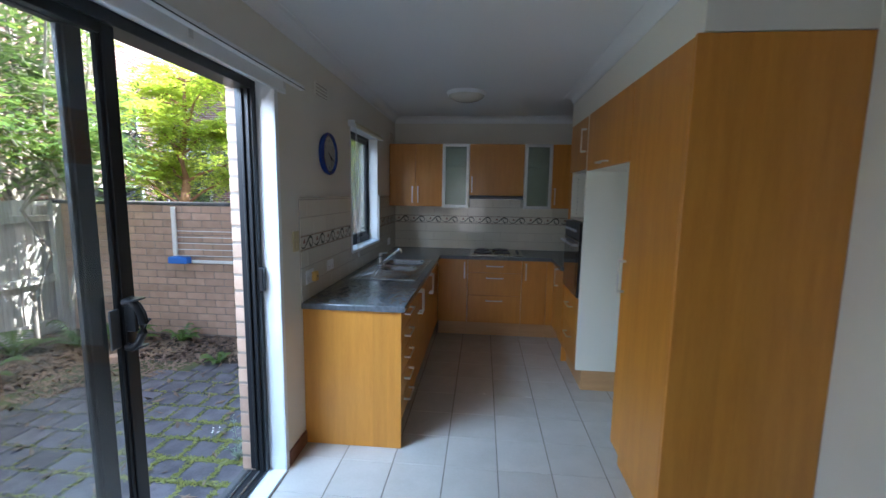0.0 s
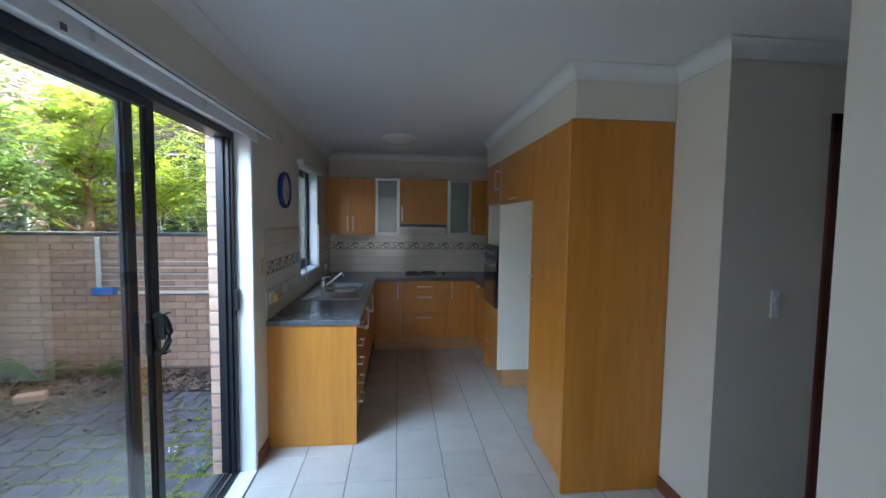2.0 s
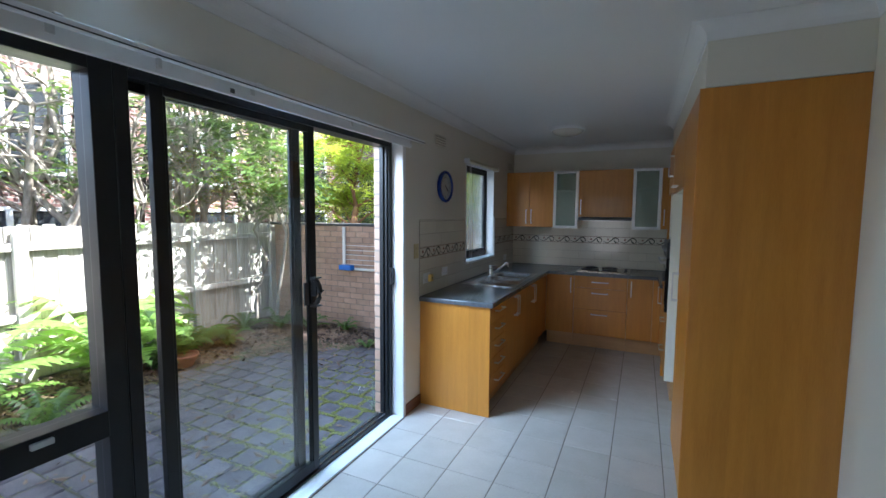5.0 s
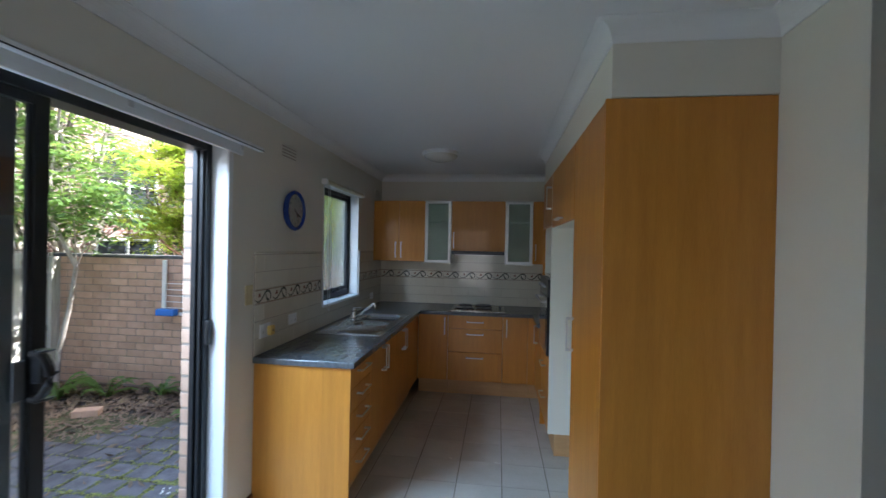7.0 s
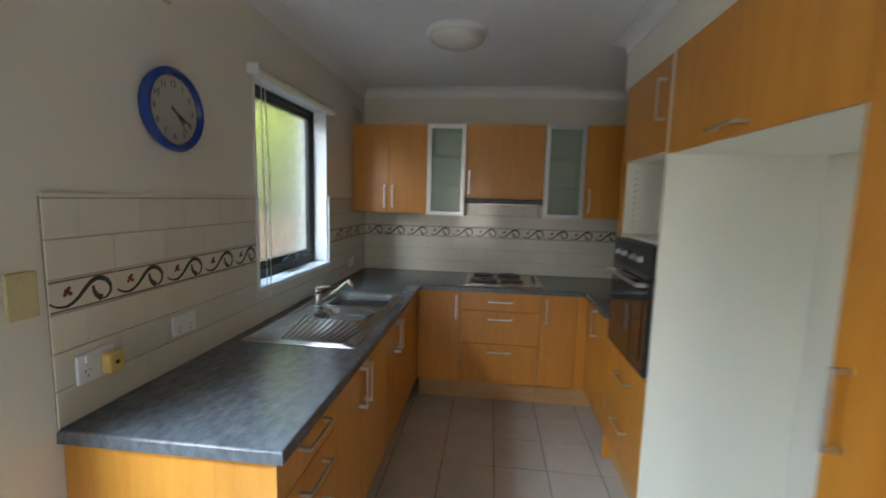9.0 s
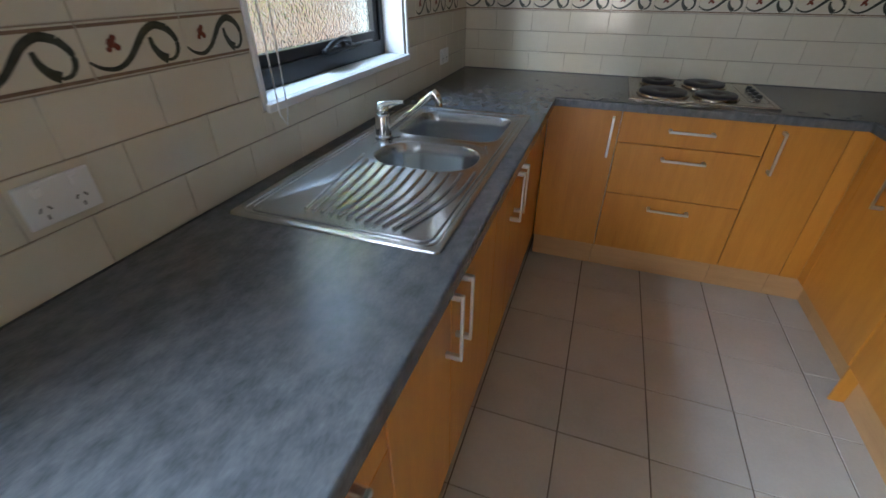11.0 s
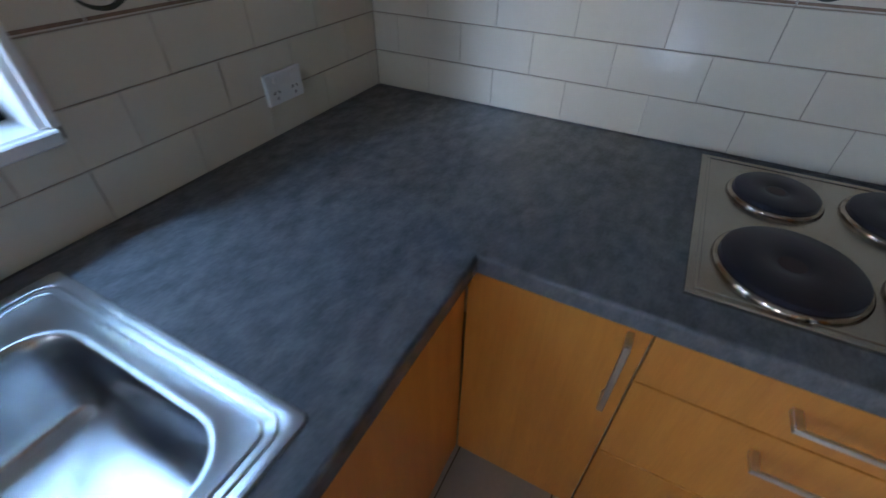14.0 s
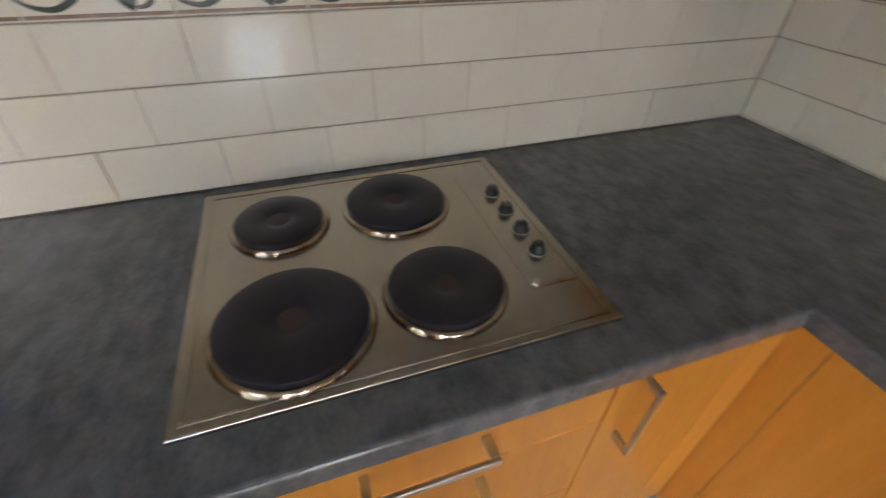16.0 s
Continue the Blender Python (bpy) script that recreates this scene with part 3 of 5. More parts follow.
def glass_unit(label, x0, x1, z0, hx):
    u = thing("glass_wall_cabinet", label, "cabinet", x0, UY, z0, 0, "wall cupboards")
    w, h = x1 - x0, UZ1 + 0.004 - z0
    bm = bmesh.new()
    bx(bm, 0.001, 0.017, 0.02, 0.338, 0, h)
    bx(bm, w - 0.017, w - 0.001, 0.02, 0.338, 0, h)
    bx(bm, 0.017, w - 0.017, 0.02, 0.338, 0, 0.016)
    bx(bm, 0.017, w - 0.017, 0.02, 0.338, h - 0.016, h)
    bx(bm, 0.017, w - 0.017, 0.328, 0.338, 0.016, h - 0.016)
    part("body", bm, M_CARC, u, "white melamine carcass")
    for k in (1, 2):
        part("shelf", box(0.018, w - 0.018, 0.022, 0.326, h * k / 3, h * k / 3 + 0.016), M_CARC, u)
    fb = bmesh.new()
    f = 0.034
    bx(fb, 0.002, f, -0.004, 0.018, 0.002, h - 0.002, 0.0015)
    bx(fb, w - f, w - 0.002, -0.004, 0.018, 0.002, h - 0.002, 0.0015)
    bx(fb, f, w - f, -0.004, 0.018, 0.002, f, 0.0015)
    bx(fb, f, w - f, -0.004, 0.018, h - f, h - 0.002, 0.0015)
    d = part("door", fb, M_FALU, u, "silver aluminium door frame")
    part("pane", box(f - 0.004, w - f + 0.004, 0.006, 0.011, f - 0.004, h - f + 0.004), M_FROST_GLASS, d, "grey frosted glass pane")
    add_handle(d, hx, -0.004, 0.13)
    return u


M_FROST_GLASS = glass_material("frosted_glass", 0.17, (0.66, 0.80, 0.68))
M_FROST_GLASS.node_tree.nodes["Principled BSDF"].inputs["Transmission Weight"].default_value = 0.72
wall_unit("beech two-door wall cupboard", 0.006, 0.606, 1.415, [(0, 0.30, 0.268, 0.13), (0.30, 0.60, 0.332, 0.13)])
glass_unit("narrow wall cupboard with frosted glass door in silver frame", 0.607, 0.908, 1.402, 0.283)
wall_unit("beech wall cupboard over the slim rangehood", 0.909, 1.51, 1.545, [(0, 0.60, 0.03, 0.12)])
glass_unit("narrow wall cupboard with frosted glass door in silver frame", 1.511, 1.812, 1.402, 0.018)
wall_unit("beech wall cupboard in the corner by the oven", 1.813, 2.325, 1.415, [(0, 0.26, 0.03, 0.13), (0.26, 0.512, 0.47, 0.13)])
hood = thing("rangehood", "slim grey slide-out rangehood under a cupboard", "rangehood", 0.909, -0.34, 1.50)
part("body", box(0.003, 0.598, 0.0, 0.30, 0.006, 0.043, b=0.002), M_BLACK, hood)
part("front_lip", box(0.003, 0.598, -0.016, -0.001, 0.018, 0.040, b=0.002), M_GREY, hood)
part("filter", box(0.05, 0.55, 0.03, 0.26, 0.001, 0.006), M_HANDLE, hood, "grey metal filter")

# hob
hob = thing("hob", "stainless steel electric hob with four solid plates", "hob", 0.938, -0.55, TOP_Z)
hm = slab([(0, 0), (0.58, 0), (0.58, 0.505), (0, 0.505)], 0.0005, 0.008, 0.003)
part("tray", hm, M_HOBSTEEL, hob)
rim = bmesh.new()
for a in ((0.012, 0.568, 0.012, 0.018), (0.012, 0.568, 0.487, 0.493), (0.012, 0.018, 0.018, 0.487), (0.562, 0.568, 0.018, 0.487)):
    bx(rim, *a, 0.0075, 0.0098, 0.001)
part("raised_rim", rim, M_HOBSTEEL, hob)
for px, py, r in ((0.134, 0.362, 0.074), (0.342, 0.368, 0.090), (0.142, 0.121, 0.101), (0.358, 0.126, 0.084)):
    ring = lathe(bmesh.new(), [(r + 0.010, 0.0075), (r + 0.0094, 0.0115), (r + 0.0075, 0.0150), (r + 0.0048, 0.0165), (r + 0.0012, 0.0162), (r + 0.0012, 0.0075)], pose(px, py, 0), 48)
    part("trim_ring", ring, M_RING, hob, "heat-tinted steel trim ring", True)
    pl = lathe(bmesh.new(), [(r, 0.008), (r, 0.024), (r - 0.004, 0.027), (r * 0.55, 0.0265), (r * 0.30, 0.0255), (r * 0.27, 0.0235), (0, 0.0235)], pose(px, py, 0), 48)
    p = part("hot_plate", pl, M_PLATE, hob, "dark cast iron hot plate", True)
    part("centre_spot", lathe(bmesh.new(), [(r * 0.2, 0.0234), (r * 0.2, 0.0242), (0, 0.0242)], pose(px, py, 0), 24), M_SPOT, p, "faded red centre spot", True)
part("groove", box(0.482, 0.491, 0.095, 0.435, 0.0078, 0.0094, b=0.0008), M_HOBSTEEL, hob)
part("groove", box(0.491, 0.560, 0.088, 0.095, 0.0078, 0.0094, b=0.0008), M_RING, hob, "heat-stained pressed ridge")
for k, ky in enumerate((0.352, 0.289, 0.226, 0.165)):
    kb = lathe(bmesh.new(), [(0.0145, 0.008), (0.0145, 0.012), (0.0125, 0.014), (0.0115, 0.022), (0.0095, 0.025), (0, 0.025)], pose(0.532, ky, 0), 24)
    kn = part("knob", kb, M_BLACK, hob, "black control knob with silver skirt", True)
    part("skirt", lathe(bmesh.new(), [(0.0163, 0.0075), (0.0163, 0.0095), (0.0150, 0.0105), (0.0150, 0.0075)], pose(0.532, ky, 0), 24), M_CHROME, kn, "silver skirt", True)
    part("pointer", box(0.5312, 0.5328, ky + 0.001, ky + 0.008, 0.0248, 0.0256), M_CHROME, kn)
part("indicator_lamp", lathe(bmesh.new(), [(0.008, 0.008), (0.007, 0.012), (0, 0.013)], pose(0.495, 0.098, 0), 16), M_CHROME, hob, "", True)


# sink
def rounded(x0, x1, y0, y1, r, n=6):
    pts = []
    for cx, cy, a0 in ((x1 - r, y1 - r, 0), (x0 + r, y1 - r, 90), (x0 + r, y0 + r, 180), (x1 - r, y0 + r, 270)):
        for k in range(n + 1):
            a = radians(a0 + 90 * k / n)
            pts.append((cx + r * math.cos(a), cy + r * math.sin(a)))
    return pts


def sink_mesh():
    bm = bmesh.new()

    def ring(pts, z):
        vs = [bm.verts.new((x, y, z)) for x, y in pts]
        return vs

    def join(a, c):
        for i in range(len(a)):
            j = (i + 1) % len(a)
            bm.faces.new((a[i], a[j], c[j], c[i]))

    o0 = ring(rounded(0.058, 0.577, -2.015, -0.972, 0.012), 0.9006)
    o1 = ring(rounded(0.060, 0.575, -2.013, -0.974, 0.012), 0.9050)
    o2 = ring(rounded(0.072, 0.563, -2.001, -0.986, 0.018), 0.9056)
    o3 = ring(rounded(0.078, 0.557, -1.995, -0.992, 0.02), 0.9030)
    join(o0, o1), join(o1, o2), join(o2, o3)
    edges = [e for e in bm.edges if all(v in set(o3) for v in e.verts)]
    for (x0, x1, y0, y1, r, deep) in ((0.162, 0.522, -1.342, -1.035, 0.060, 0.155), (0.195, 0.512, -1.622, -1.402, 0.098, 0.125)):
        a = ring(rounded(x0 - 0.012, x1 + 0.012, y0 - 0.012, y1 + 0.012, r + 0.012), 0.9030)
        steps = [(0.006, 0.9046), (0.001, 0.9035), (-0.004, 0.897), (-0.008, 0.86), (-0.013, TOP_Z - deep + 0.045), (-0.019, TOP_Z - deep + 0.024), (-0.031, TOP_Z - deep + 0.010), (-0.048, TOP_Z - deep + 0.003), (-0.070, TOP_Z - deep + 0.001)]
        prev = a
        for off, z in steps:
            c = ring(rounded(x0 - off, x1 + off, y0 - off, y1 + off, max(0.02, r + off)), z)
            join(prev, c)
            prev = c
        cx, cy = 0.325, (-1.210 if deep > 0.14 else -1.488)
        for k in (0.6, 0.3, 0.13):
            c = [bm.verts.new((cx + (v.co.x - cx) * k, cy + (v.co.y - cy) * k, TOP_Z - deep - 0.003 * (1 - k))) for v in prev] if k == 0.6 else \
                [bm.verts.new((cx + 0.045 * (k / 0.3) * math.cos(math.atan2(v.co.y - cy, v.co.x - cx)), cy + 0.045 * (k / 0.3) * math.sin(math.atan2(v.co.y - cy, v.co.x - cx)), TOP_Z - deep - 0.003)) for v in prev]
            join(prev, c)
            prev = c
        bm.faces.new(prev)
        sa = set(a)
        edges += [e for e in bm.edges if all(v in sa for v in e.verts)]
    bmesh.ops.triangle_fill(bm, edges=edges, use_beauty=True)
    return bm


sink = thing("sink", "stainless steel inset sink with two bowls and ribbed drainer", "sink", 0, 0, 0)
part("basin", sink_mesh(), M_STEEL, sink, "", True)
for k in range(12):
    u = k / 11
    x_far, x_near = 0.166 + 0.362 * u, 0.215 + 0.258 * u
    y_far = -1.632 + 0.066 * max(0, (0.25 - u) / 0.25) ** 2 + 0.036 * max(0, (u - 0.72) / 0.28) ** 2
    y_near = -1.936 - 0.020 * u
    pts = [(x_far + (x_near - x_far) * s + 0.022 * u * math.sin(math.pi * s), y_far + (y_near - y_far) * s, 0.9023) for s in [i / 12 for i in range(13)]]
    part("drainer_rib", tube(bmesh.new(), pts, 0.0055, 8, 0.0050), M_STEEL, sink, "", True)
for inset, rr in ((0.018, 0.0034), (0.032, 0.0028)):
    line = [(x, y, 0.9026) for x, y in rounded(0.060 + inset, 0.577 - inset, -2.013 + inset, -0.972 - inset, 0.040 - inset * 0.5, 8)]
    part("pressed_border", tube(bmesh.new(), line + line[:1], rr, 8), M_STEEL, sink, "", True)
for arc in ([(0.502, -1.375), (0.508, -1.402), (0.519, -1.425), (0.527, -1.450)], [(0.200, -1.372), (0.178, -1.400), (0.158, -1.440), (0.150, -1.475)]):
    part("pressed_crescent", tube(bmesh.new(), [(x, y, 0.9024) for x, y in arc], 0.0042, 8, 0.0012), M_STEEL, sink, "", True)
for cx, cy, deep in ((0.325, -1.210, 0.155), (0.325, -1.488, 0.125)):
    d = part("drain", lathe(bmesh.new(), [(0.040, 0.0), (0.038, 0.004), (0.030, 0.002), (0.026, -0.001)], pose(cx, cy, TOP_Z - deep + 0.0012), 32), M_CHROME, sink, "round chrome drain", True)
    part("drain_ring", lathe(bmesh.new(), [(0.057, 0.0012), (0.055, 0.0026), (0.051, 0.0026), (0.049, 0.0012)], pose(cx, cy, TOP_Z - deep + 0.0012), 32), M_STEEL, sink, "pressed ring round the drain", True)
    part("plug_hole", lathe(bmesh.new(), [(0.0275, 0.0005), (0.019, 0.0005)], pose(cx, cy, TOP_Z - deep + 0.0012), 24), M_BLACK, d, "dark plug hole", True)
    part("strainer", lathe(bmesh.new(), [(0.020, 0.0006), (0.020, 0.003), (0.016, 0.005), (0.006, 0.0035), (0.005, 0.007), (0, 0.0075)], pose(cx, cy, TOP_Z - deep + 0.0012), 24), M_KNOB, d, "dull metal basket strainer", True)

tap = thing("mixer_tap", "chrome single-lever kitchen mixer tap behind the sink", "tap", 0.154, -1.400, 0.9045)
part("base", lathe(bmesh.new(), [(0.030, 0), (0.030, 0.005), (0.0255, 0.010), (0.0245, 0.070), (0.0225, 0.077), (0.0185, 0.080), (0, 0.081)], None, 32), M_CHROME, tap, "", True)
spout = tube(bmesh.new(), [(0.012, 0.002, 0.022), (0.040, 0.005, 0.042), (0.080, 0.008, 0.072), (0.120, 0.012, 0.104), (0.150, 0.015, 0.130), (0.166, 0.017, 0.143), (0.176, 0.018, 0.148)], 0.0105, 14, 0.0115)
tube(spout, [(0.170, 0.018, 0.152), (0.180, 0.019, 0.146), (0.187, 0.019, 0.134), (0.190, 0.020, 0.122)], 0.0135, 14, 0.0125)
part("spout", spout, M_CHROME, tap, "", True)
part("aerator", lathe(bmesh.new(), [(0.0115, 0.0), (0.0118, 0.010), (0, 0.011)], pose(0.190, 0.020, 0.112), 20), M_RING, tap, "brassy aerator ring", True)
lev = bmesh.new()
lathe(lev, [(0.0215, 0.082), (0.0235, 0.085), (0.0235, 0.096), (0.019, 0.103), (0, 0.105)], None, 28)
tube(lev, [(-0.010, -0.005, 0.104), (0.004, 0.001, 0.108), (0.030, 0.013, 0.111), (0.056, 0.024, 0.112), (0.064, 0.027, 0.1115)], 0.0095, 12, 0.0075)
part("lever", lev, M_CHROME, tap, "", True)

# ---------------------------------------------------------------- sliding door and its surround
liner = bmesh.new()
bx(liner, -0.108, 0.004, DOOR_Y1 - 0.018, DOOR_Y1 + 0.0, 0.0, DOOR_H - 0.018, 0.002)
bx(liner, -0.108, 0.004, DOOR_Y0, DOOR_Y1, DOOR_H - 0.018, DOOR_H, 0.002)
bx(liner, 0.0, 0.010, DOOR_Y1 - 0.016, DOOR_Y1 + 0.022, 0.0, DOOR_H + 0.02, 0.002)
bx(liner, 0.0, 0.010, DOOR_Y0, DOOR_Y1 - 0.016, DOOR_H - 0.012, DOOR_H + 0.02, 0.002)
solo("trim_door_lining", liner, M_TRIM, "white painted timber lining round the sliding door", "trim", "structure")
solo("trim_sill_joint", box(0.0155, 0.0225, DOOR_Y0, DOOR_Y1 - 0.018, 0.0, 0.0035), M_FGROUT, "dark joint between the door sill and the floor tiles", "trim", "structure")
solo("trim_door_sill", box(-0.10, 0.015, DOOR_Y0, DOOR_Y1 - 0.018, 0.0, 0.012, b=0.003), M_TRIM, "white painted sill board under the sliding door", "trim", "structure")

FX0, FX1 = -0.19, -0.085
sl = thing("door_1", "dark aluminium sliding glass door standing half open", "door", -0.13, -3.9, 0, 0, "", "structure")


def dpart(name, boxes, mat, parent, label=""):
    bm = bmesh.new()
    for a in boxes:
        x0, x1, y0, y1, z0, z1 = a
        bx(bm, x0 + 0.13, x1 + 0.13, y0 + 3.9, y1 + 3.9, z0, z1, 0.002)
    return part(name, bm, mat, parent, label)


YR, YL = DOOR_Y1 - 0.02, -4.815
dpart("frame", [(FX0 + 0.045, FX1, YR - 0.040, YR, 0.012, 2.10), (FX0, FX0 + 0.045, YR - 0.014, YR, 0.012, 2.10), (FX0 + 0.050, FX0 + 0.062, YR - 0.056, YR - 0.040, 0.03, 2.057), (FX0 + 0.075, FX1 - 0.012, YR - 0.054, YR - 0.040, 0.03, 2.057),
                (FX0, FX1, YL - 0.05, YL, 0.012, 2.10), (FX0, FX1, YL, YR - 0.040, 2.058, 2.10),
                (FX0, FX1, YL, YR - 0.045, 0.012, 0.028)], M_ALU, sl)
dpart("track", [(-0.117, -0.113, YL, YR - 0.062, 0.028, 0.040), (-0.162, -0.158, YL, YR - 0.062, 0.028, 0.040)], M_FALU, sl, "worn silver track rail")


def sash(name, x, y0, y1, label, w=0.05):
    bead = 0.014
    s = dpart(name, [(x - 0.016, x + 0.016, y0, y0 + w, 0.035, 2.057), (x - 0.016, x + 0.016, y1 - w, y1, 0.035, 2.057),
                     (x - 0.016, x + 0.016, y0 + w, y1 - w, 0.035, 0.10), (x - 0.016, x + 0.016, y0 + w, y1 - w, 2.022, 2.057)], M_ALU, sl, label)
    dpart("glazing_bead", [(x - 0.010, x + 0.010, y1 - w - bead, y1 - w, 0.10, 2.022), (x - 0.010, x + 0.010, y0 + w, y0 + w + bead, 0.10, 2.022)], M_ALU, s)
    p = dpart("pane", [(x - 0.003, x + 0.003, y0 + w - 0.006, y1 - w + 0.006, 0.095, 2.028)], M_GLASS, s, "clear glass pane")
    p.visible_shadow = False
    return s


moving = sash("sliding_sash", -0.112, -4.735, -3.838, "sliding leaf pushed open")
fixed = sash("fixed_sash", -0.158, -4.862, -3.908, "fixed leaf", 0.058)
# pull handle on the sliding leaf
hb = bmesh.new()
bx(hb, 0.033, 0.043, 0.012, 0.050, 1.035, 1.205, 0.004, 2)
bow = [(0.040, 0.006, 1.190), (0.058, 0.010, 1.196), (0.074, 0.016, 1.180), (0.083, 0.024, 1.150), (0.086, 0.027, 1.117), (0.083, 0.024, 1.084), (0.074, 0.016, 1.056), (0.058, 0.010, 1.040), (0.040, 0.006, 1.046)]
tube(hb, bow, 0.0125, 10)
bx(hb, 0.043, 0.078, 0.006, 0.022, 1.095, 1.190, 0.003)
tube(hb, [(x - 0.004, y + 0.014, z) for x, y, z in bow], 0.0105, 10)
bx(hb, 0.040, 0.082, -0.002, 0.054, 1.196, 1.203, 0.003)
bx(hb, 0.040, 0.080, 0.004, 0.058, 1.033, 1.040, 0.003)
part("pull_handle", hb, M_BLACK, moving, "black D-shaped pull handle", True)
part("latch", tube(bmesh.new(), [(0.060, 0.034, 1.113), (0.074, 0.050, 1.116), (0.080, 0.066, 1.122)], 0.0065, 8, 0.005), M_GREY, moving, "small grey latch lever", True)
part("lock_plate", box(0.026, 0.034, -0.040, -0.003, 1.045, 1.175, b=0.003, seg=2), M_GREY, moving)
part("keeper", box(0.02, 0.066, 0.842, 0.874, 1.035, 1.165, b=0.004), M_BLACK, sl, "black latch keeper")

# fixed window beside the sliding door, with a low transom
win2 = thing("window_2", "tall dark aluminium window with low transom beside the sliding door", "window", -0.13, -5.6, 0, 0, "", "structure")


def wpart(name, boxes, mat, parent, label=""):
    bm = bmesh.new()
    for x0, x1, y0, y1, z0, z1 in boxes:
        bx(bm, x0 + 0.13, x1 + 0.13, y0 + 5.6, y1 + 5.6, z0, z1, 0.002)
    return part(name, bm, mat, parent, label)


Y2 = YL - 0.051
wpart("window_frame", [(FX0, FX1, Y2 - 0.072, Y2, 0.012, 2.10), (FX0, FX1, DOOR_Y0, DOOR_Y0 + 0.05, 0.012, 2.10), (FX0, FX1, DOOR_Y0 + 0.05, Y2 - 0.072, 2.05, 2.10),
                      (FX0, FX1, DOOR_Y0 + 0.05, Y2 - 0.072, 0.012, 0.06), (FX0 + 0.01, FX1 + 0.006, DOOR_Y0 + 0.05, Y2 - 0.072, 0.768, 0.864)], M_ALU, win2)
for z0, z1 in ((0.055, 0.775), (0.858, 2.055)):
    p = wpart("pane", [(-0.141, -0.135, DOOR_Y0 + 0.045, Y2 - 0.066, z0, z1)], M_GLASS, win2, "clear glass pane")
    p.visible_shadow = False
wpart("latch", [(FX1 + 0.006, FX1 + 0.02, -5.16, -5.10, 0.828, 0.848)], M_FALU, win2, "small silver latch")

# curtain track above the door
rail = thing("curtain_track", "white curtain track on brackets above the sliding door", "curtain track", 0, -4.5, 2.12)
part("rail", box(0.045, 0.072, -2.0, 1.715, -0.012, 0.014, b=0.004), M_TRIM, rail)
part("slot", box(0.0715, 0.0728, -2.0, 1.713, -0.0085, -0.0035), M_BLACK, rail, "dark runner slot")
part("bracket", box(0.018, 0.021, 0.025, 0.048, -0.045, -0.026, b=0.001), M_GREY, rail, "dark bracket with a screw hole")
part("pelmet_board", box(0.0, 0.018, -2.0, 1.60, -0.055, 0.018, b=0.003), M_TRIM, rail)
for k in range(4):
    y = 1.58 - 0.72 * k
    bb = bmesh.new()
    bx(bb, 0.0, 0.075, y - 0.012, y + 0.012, 0.012, 0.019, 0.002)
    bx(bb, 0.018, 0.022, y - 0.012, y + 0.012, -0.03, 0.013, 0.001)
    part("bracket", bb, M_HANDLE, rail, "small metal bracket")
part("cord_wheel", box(0.05, 0.068, -0.30, -0.285, -0.05, -0.012, b=0.003), M_FALU, rail)

# ---------------------------------------------------------------- kitchen window
kw = thing("window_1", "dark aluminium awning window with obscure glass and white reveal", "window", -0.1, -1.285, 1.6, 0, "", "structure")


def kpart(name, boxes, mat, parent, label="", b=0.002):
    bm = bmesh.new()
    for x0, x1, y0, y1, z0, z1 in boxes:
        bx(bm, x0 + 0.1, x1 + 0.1, y0 + 1.285, y1 + 1.285, z0 - 1.6, z1 - 1.6, b)
    return part(name, bm, mat, parent, label)


w0, w1, h0, h1 = WIN_Y0, WIN_Y1, WIN_Z0, WIN_Z1
kpart("reveal", [(-0.10, 0.003, w1 - 0.016, w1, h0, h1 - 0.016), (-0.10, 0.003, w0, w0 + 0.016, h0, h1 - 0.016), (-0.10, 0.003, w0, w1, h1 - 0.016, h1)], M_TRIM, kw, "white painted reveal lining")
kpart("window_sill", [(-0.10, 0.008, w0 - 0.002, w1 + 0.002, h0 - 0.02, h0), (0.0105, 0.024, w0 - 0.006, w1 + 0.004, h0 - 0.024, h0 - 0.001)], M_TRIM, kw, "white painted sill with a separate nosing strip", 0.003)
kpart("architrave", [(0.0065, 0.016, w1 - 0.004, w1 + 0.012, h0, 1.53), (0.0065, 0.016, w0 - 0.012, w0 + 0.004, h0, 1.53)], M_TRIM, kw, "white edge strip")
fr = 0.030
kpart("window_frame", [(-0.145, -0.085, w1 - 0.016 - fr, w1 - 0.016, h0, h1 - 0.016), (-0.145, -0.085, w0 + 0.016, w0 + 0.016 + fr, h0, h1 - 0.016),
                       (-0.145, -0.085, w0 + 0.016 + fr, w1 - 0.016 - fr, h1 - 0.016 - fr, h1 - 0.016), (-0.145, -0.085, w0 + 0.016 + fr, w1 - 0.016 - fr, h0, h0 + 0.055)], M_ALU, kw)
sh = kpart("sash", [(-0.128, -0.095, w1 - 0.078, w1 - 0.016 - fr, h0 + 0.055, h1 - 0.046), (-0.128, -0.095, w0 + 0.016 + fr, w0 + 0.078, h0 + 0.055, h1 - 0.046),
                    (-0.128, -0.095, w0 + 0.078, w1 - 0.078, h0 + 0.055, h0 + 0.09), (-0.128, -0.095, w0 + 0.078, w1 - 0.078, h1 - 0.078, h1 - 0.046)], M_ALU, kw)
op = kpart("pane", [(-0.115, -0.110, w0 + 0.07, w1 - 0.07, h0 + 0.08, h1 - 0.07)], M_OBSC, sh, "obscure textured glass pane", 0)
op.visible_shadow = False
wd = bmesh.new()
bx(wd, 0.014, 0.040, -0.06, 0.13, -0.462, -0.442, 0.006)
bx(wd, 0.020, 0.034, 0.10, 0.28, -0.458, -0.447, 0.004)
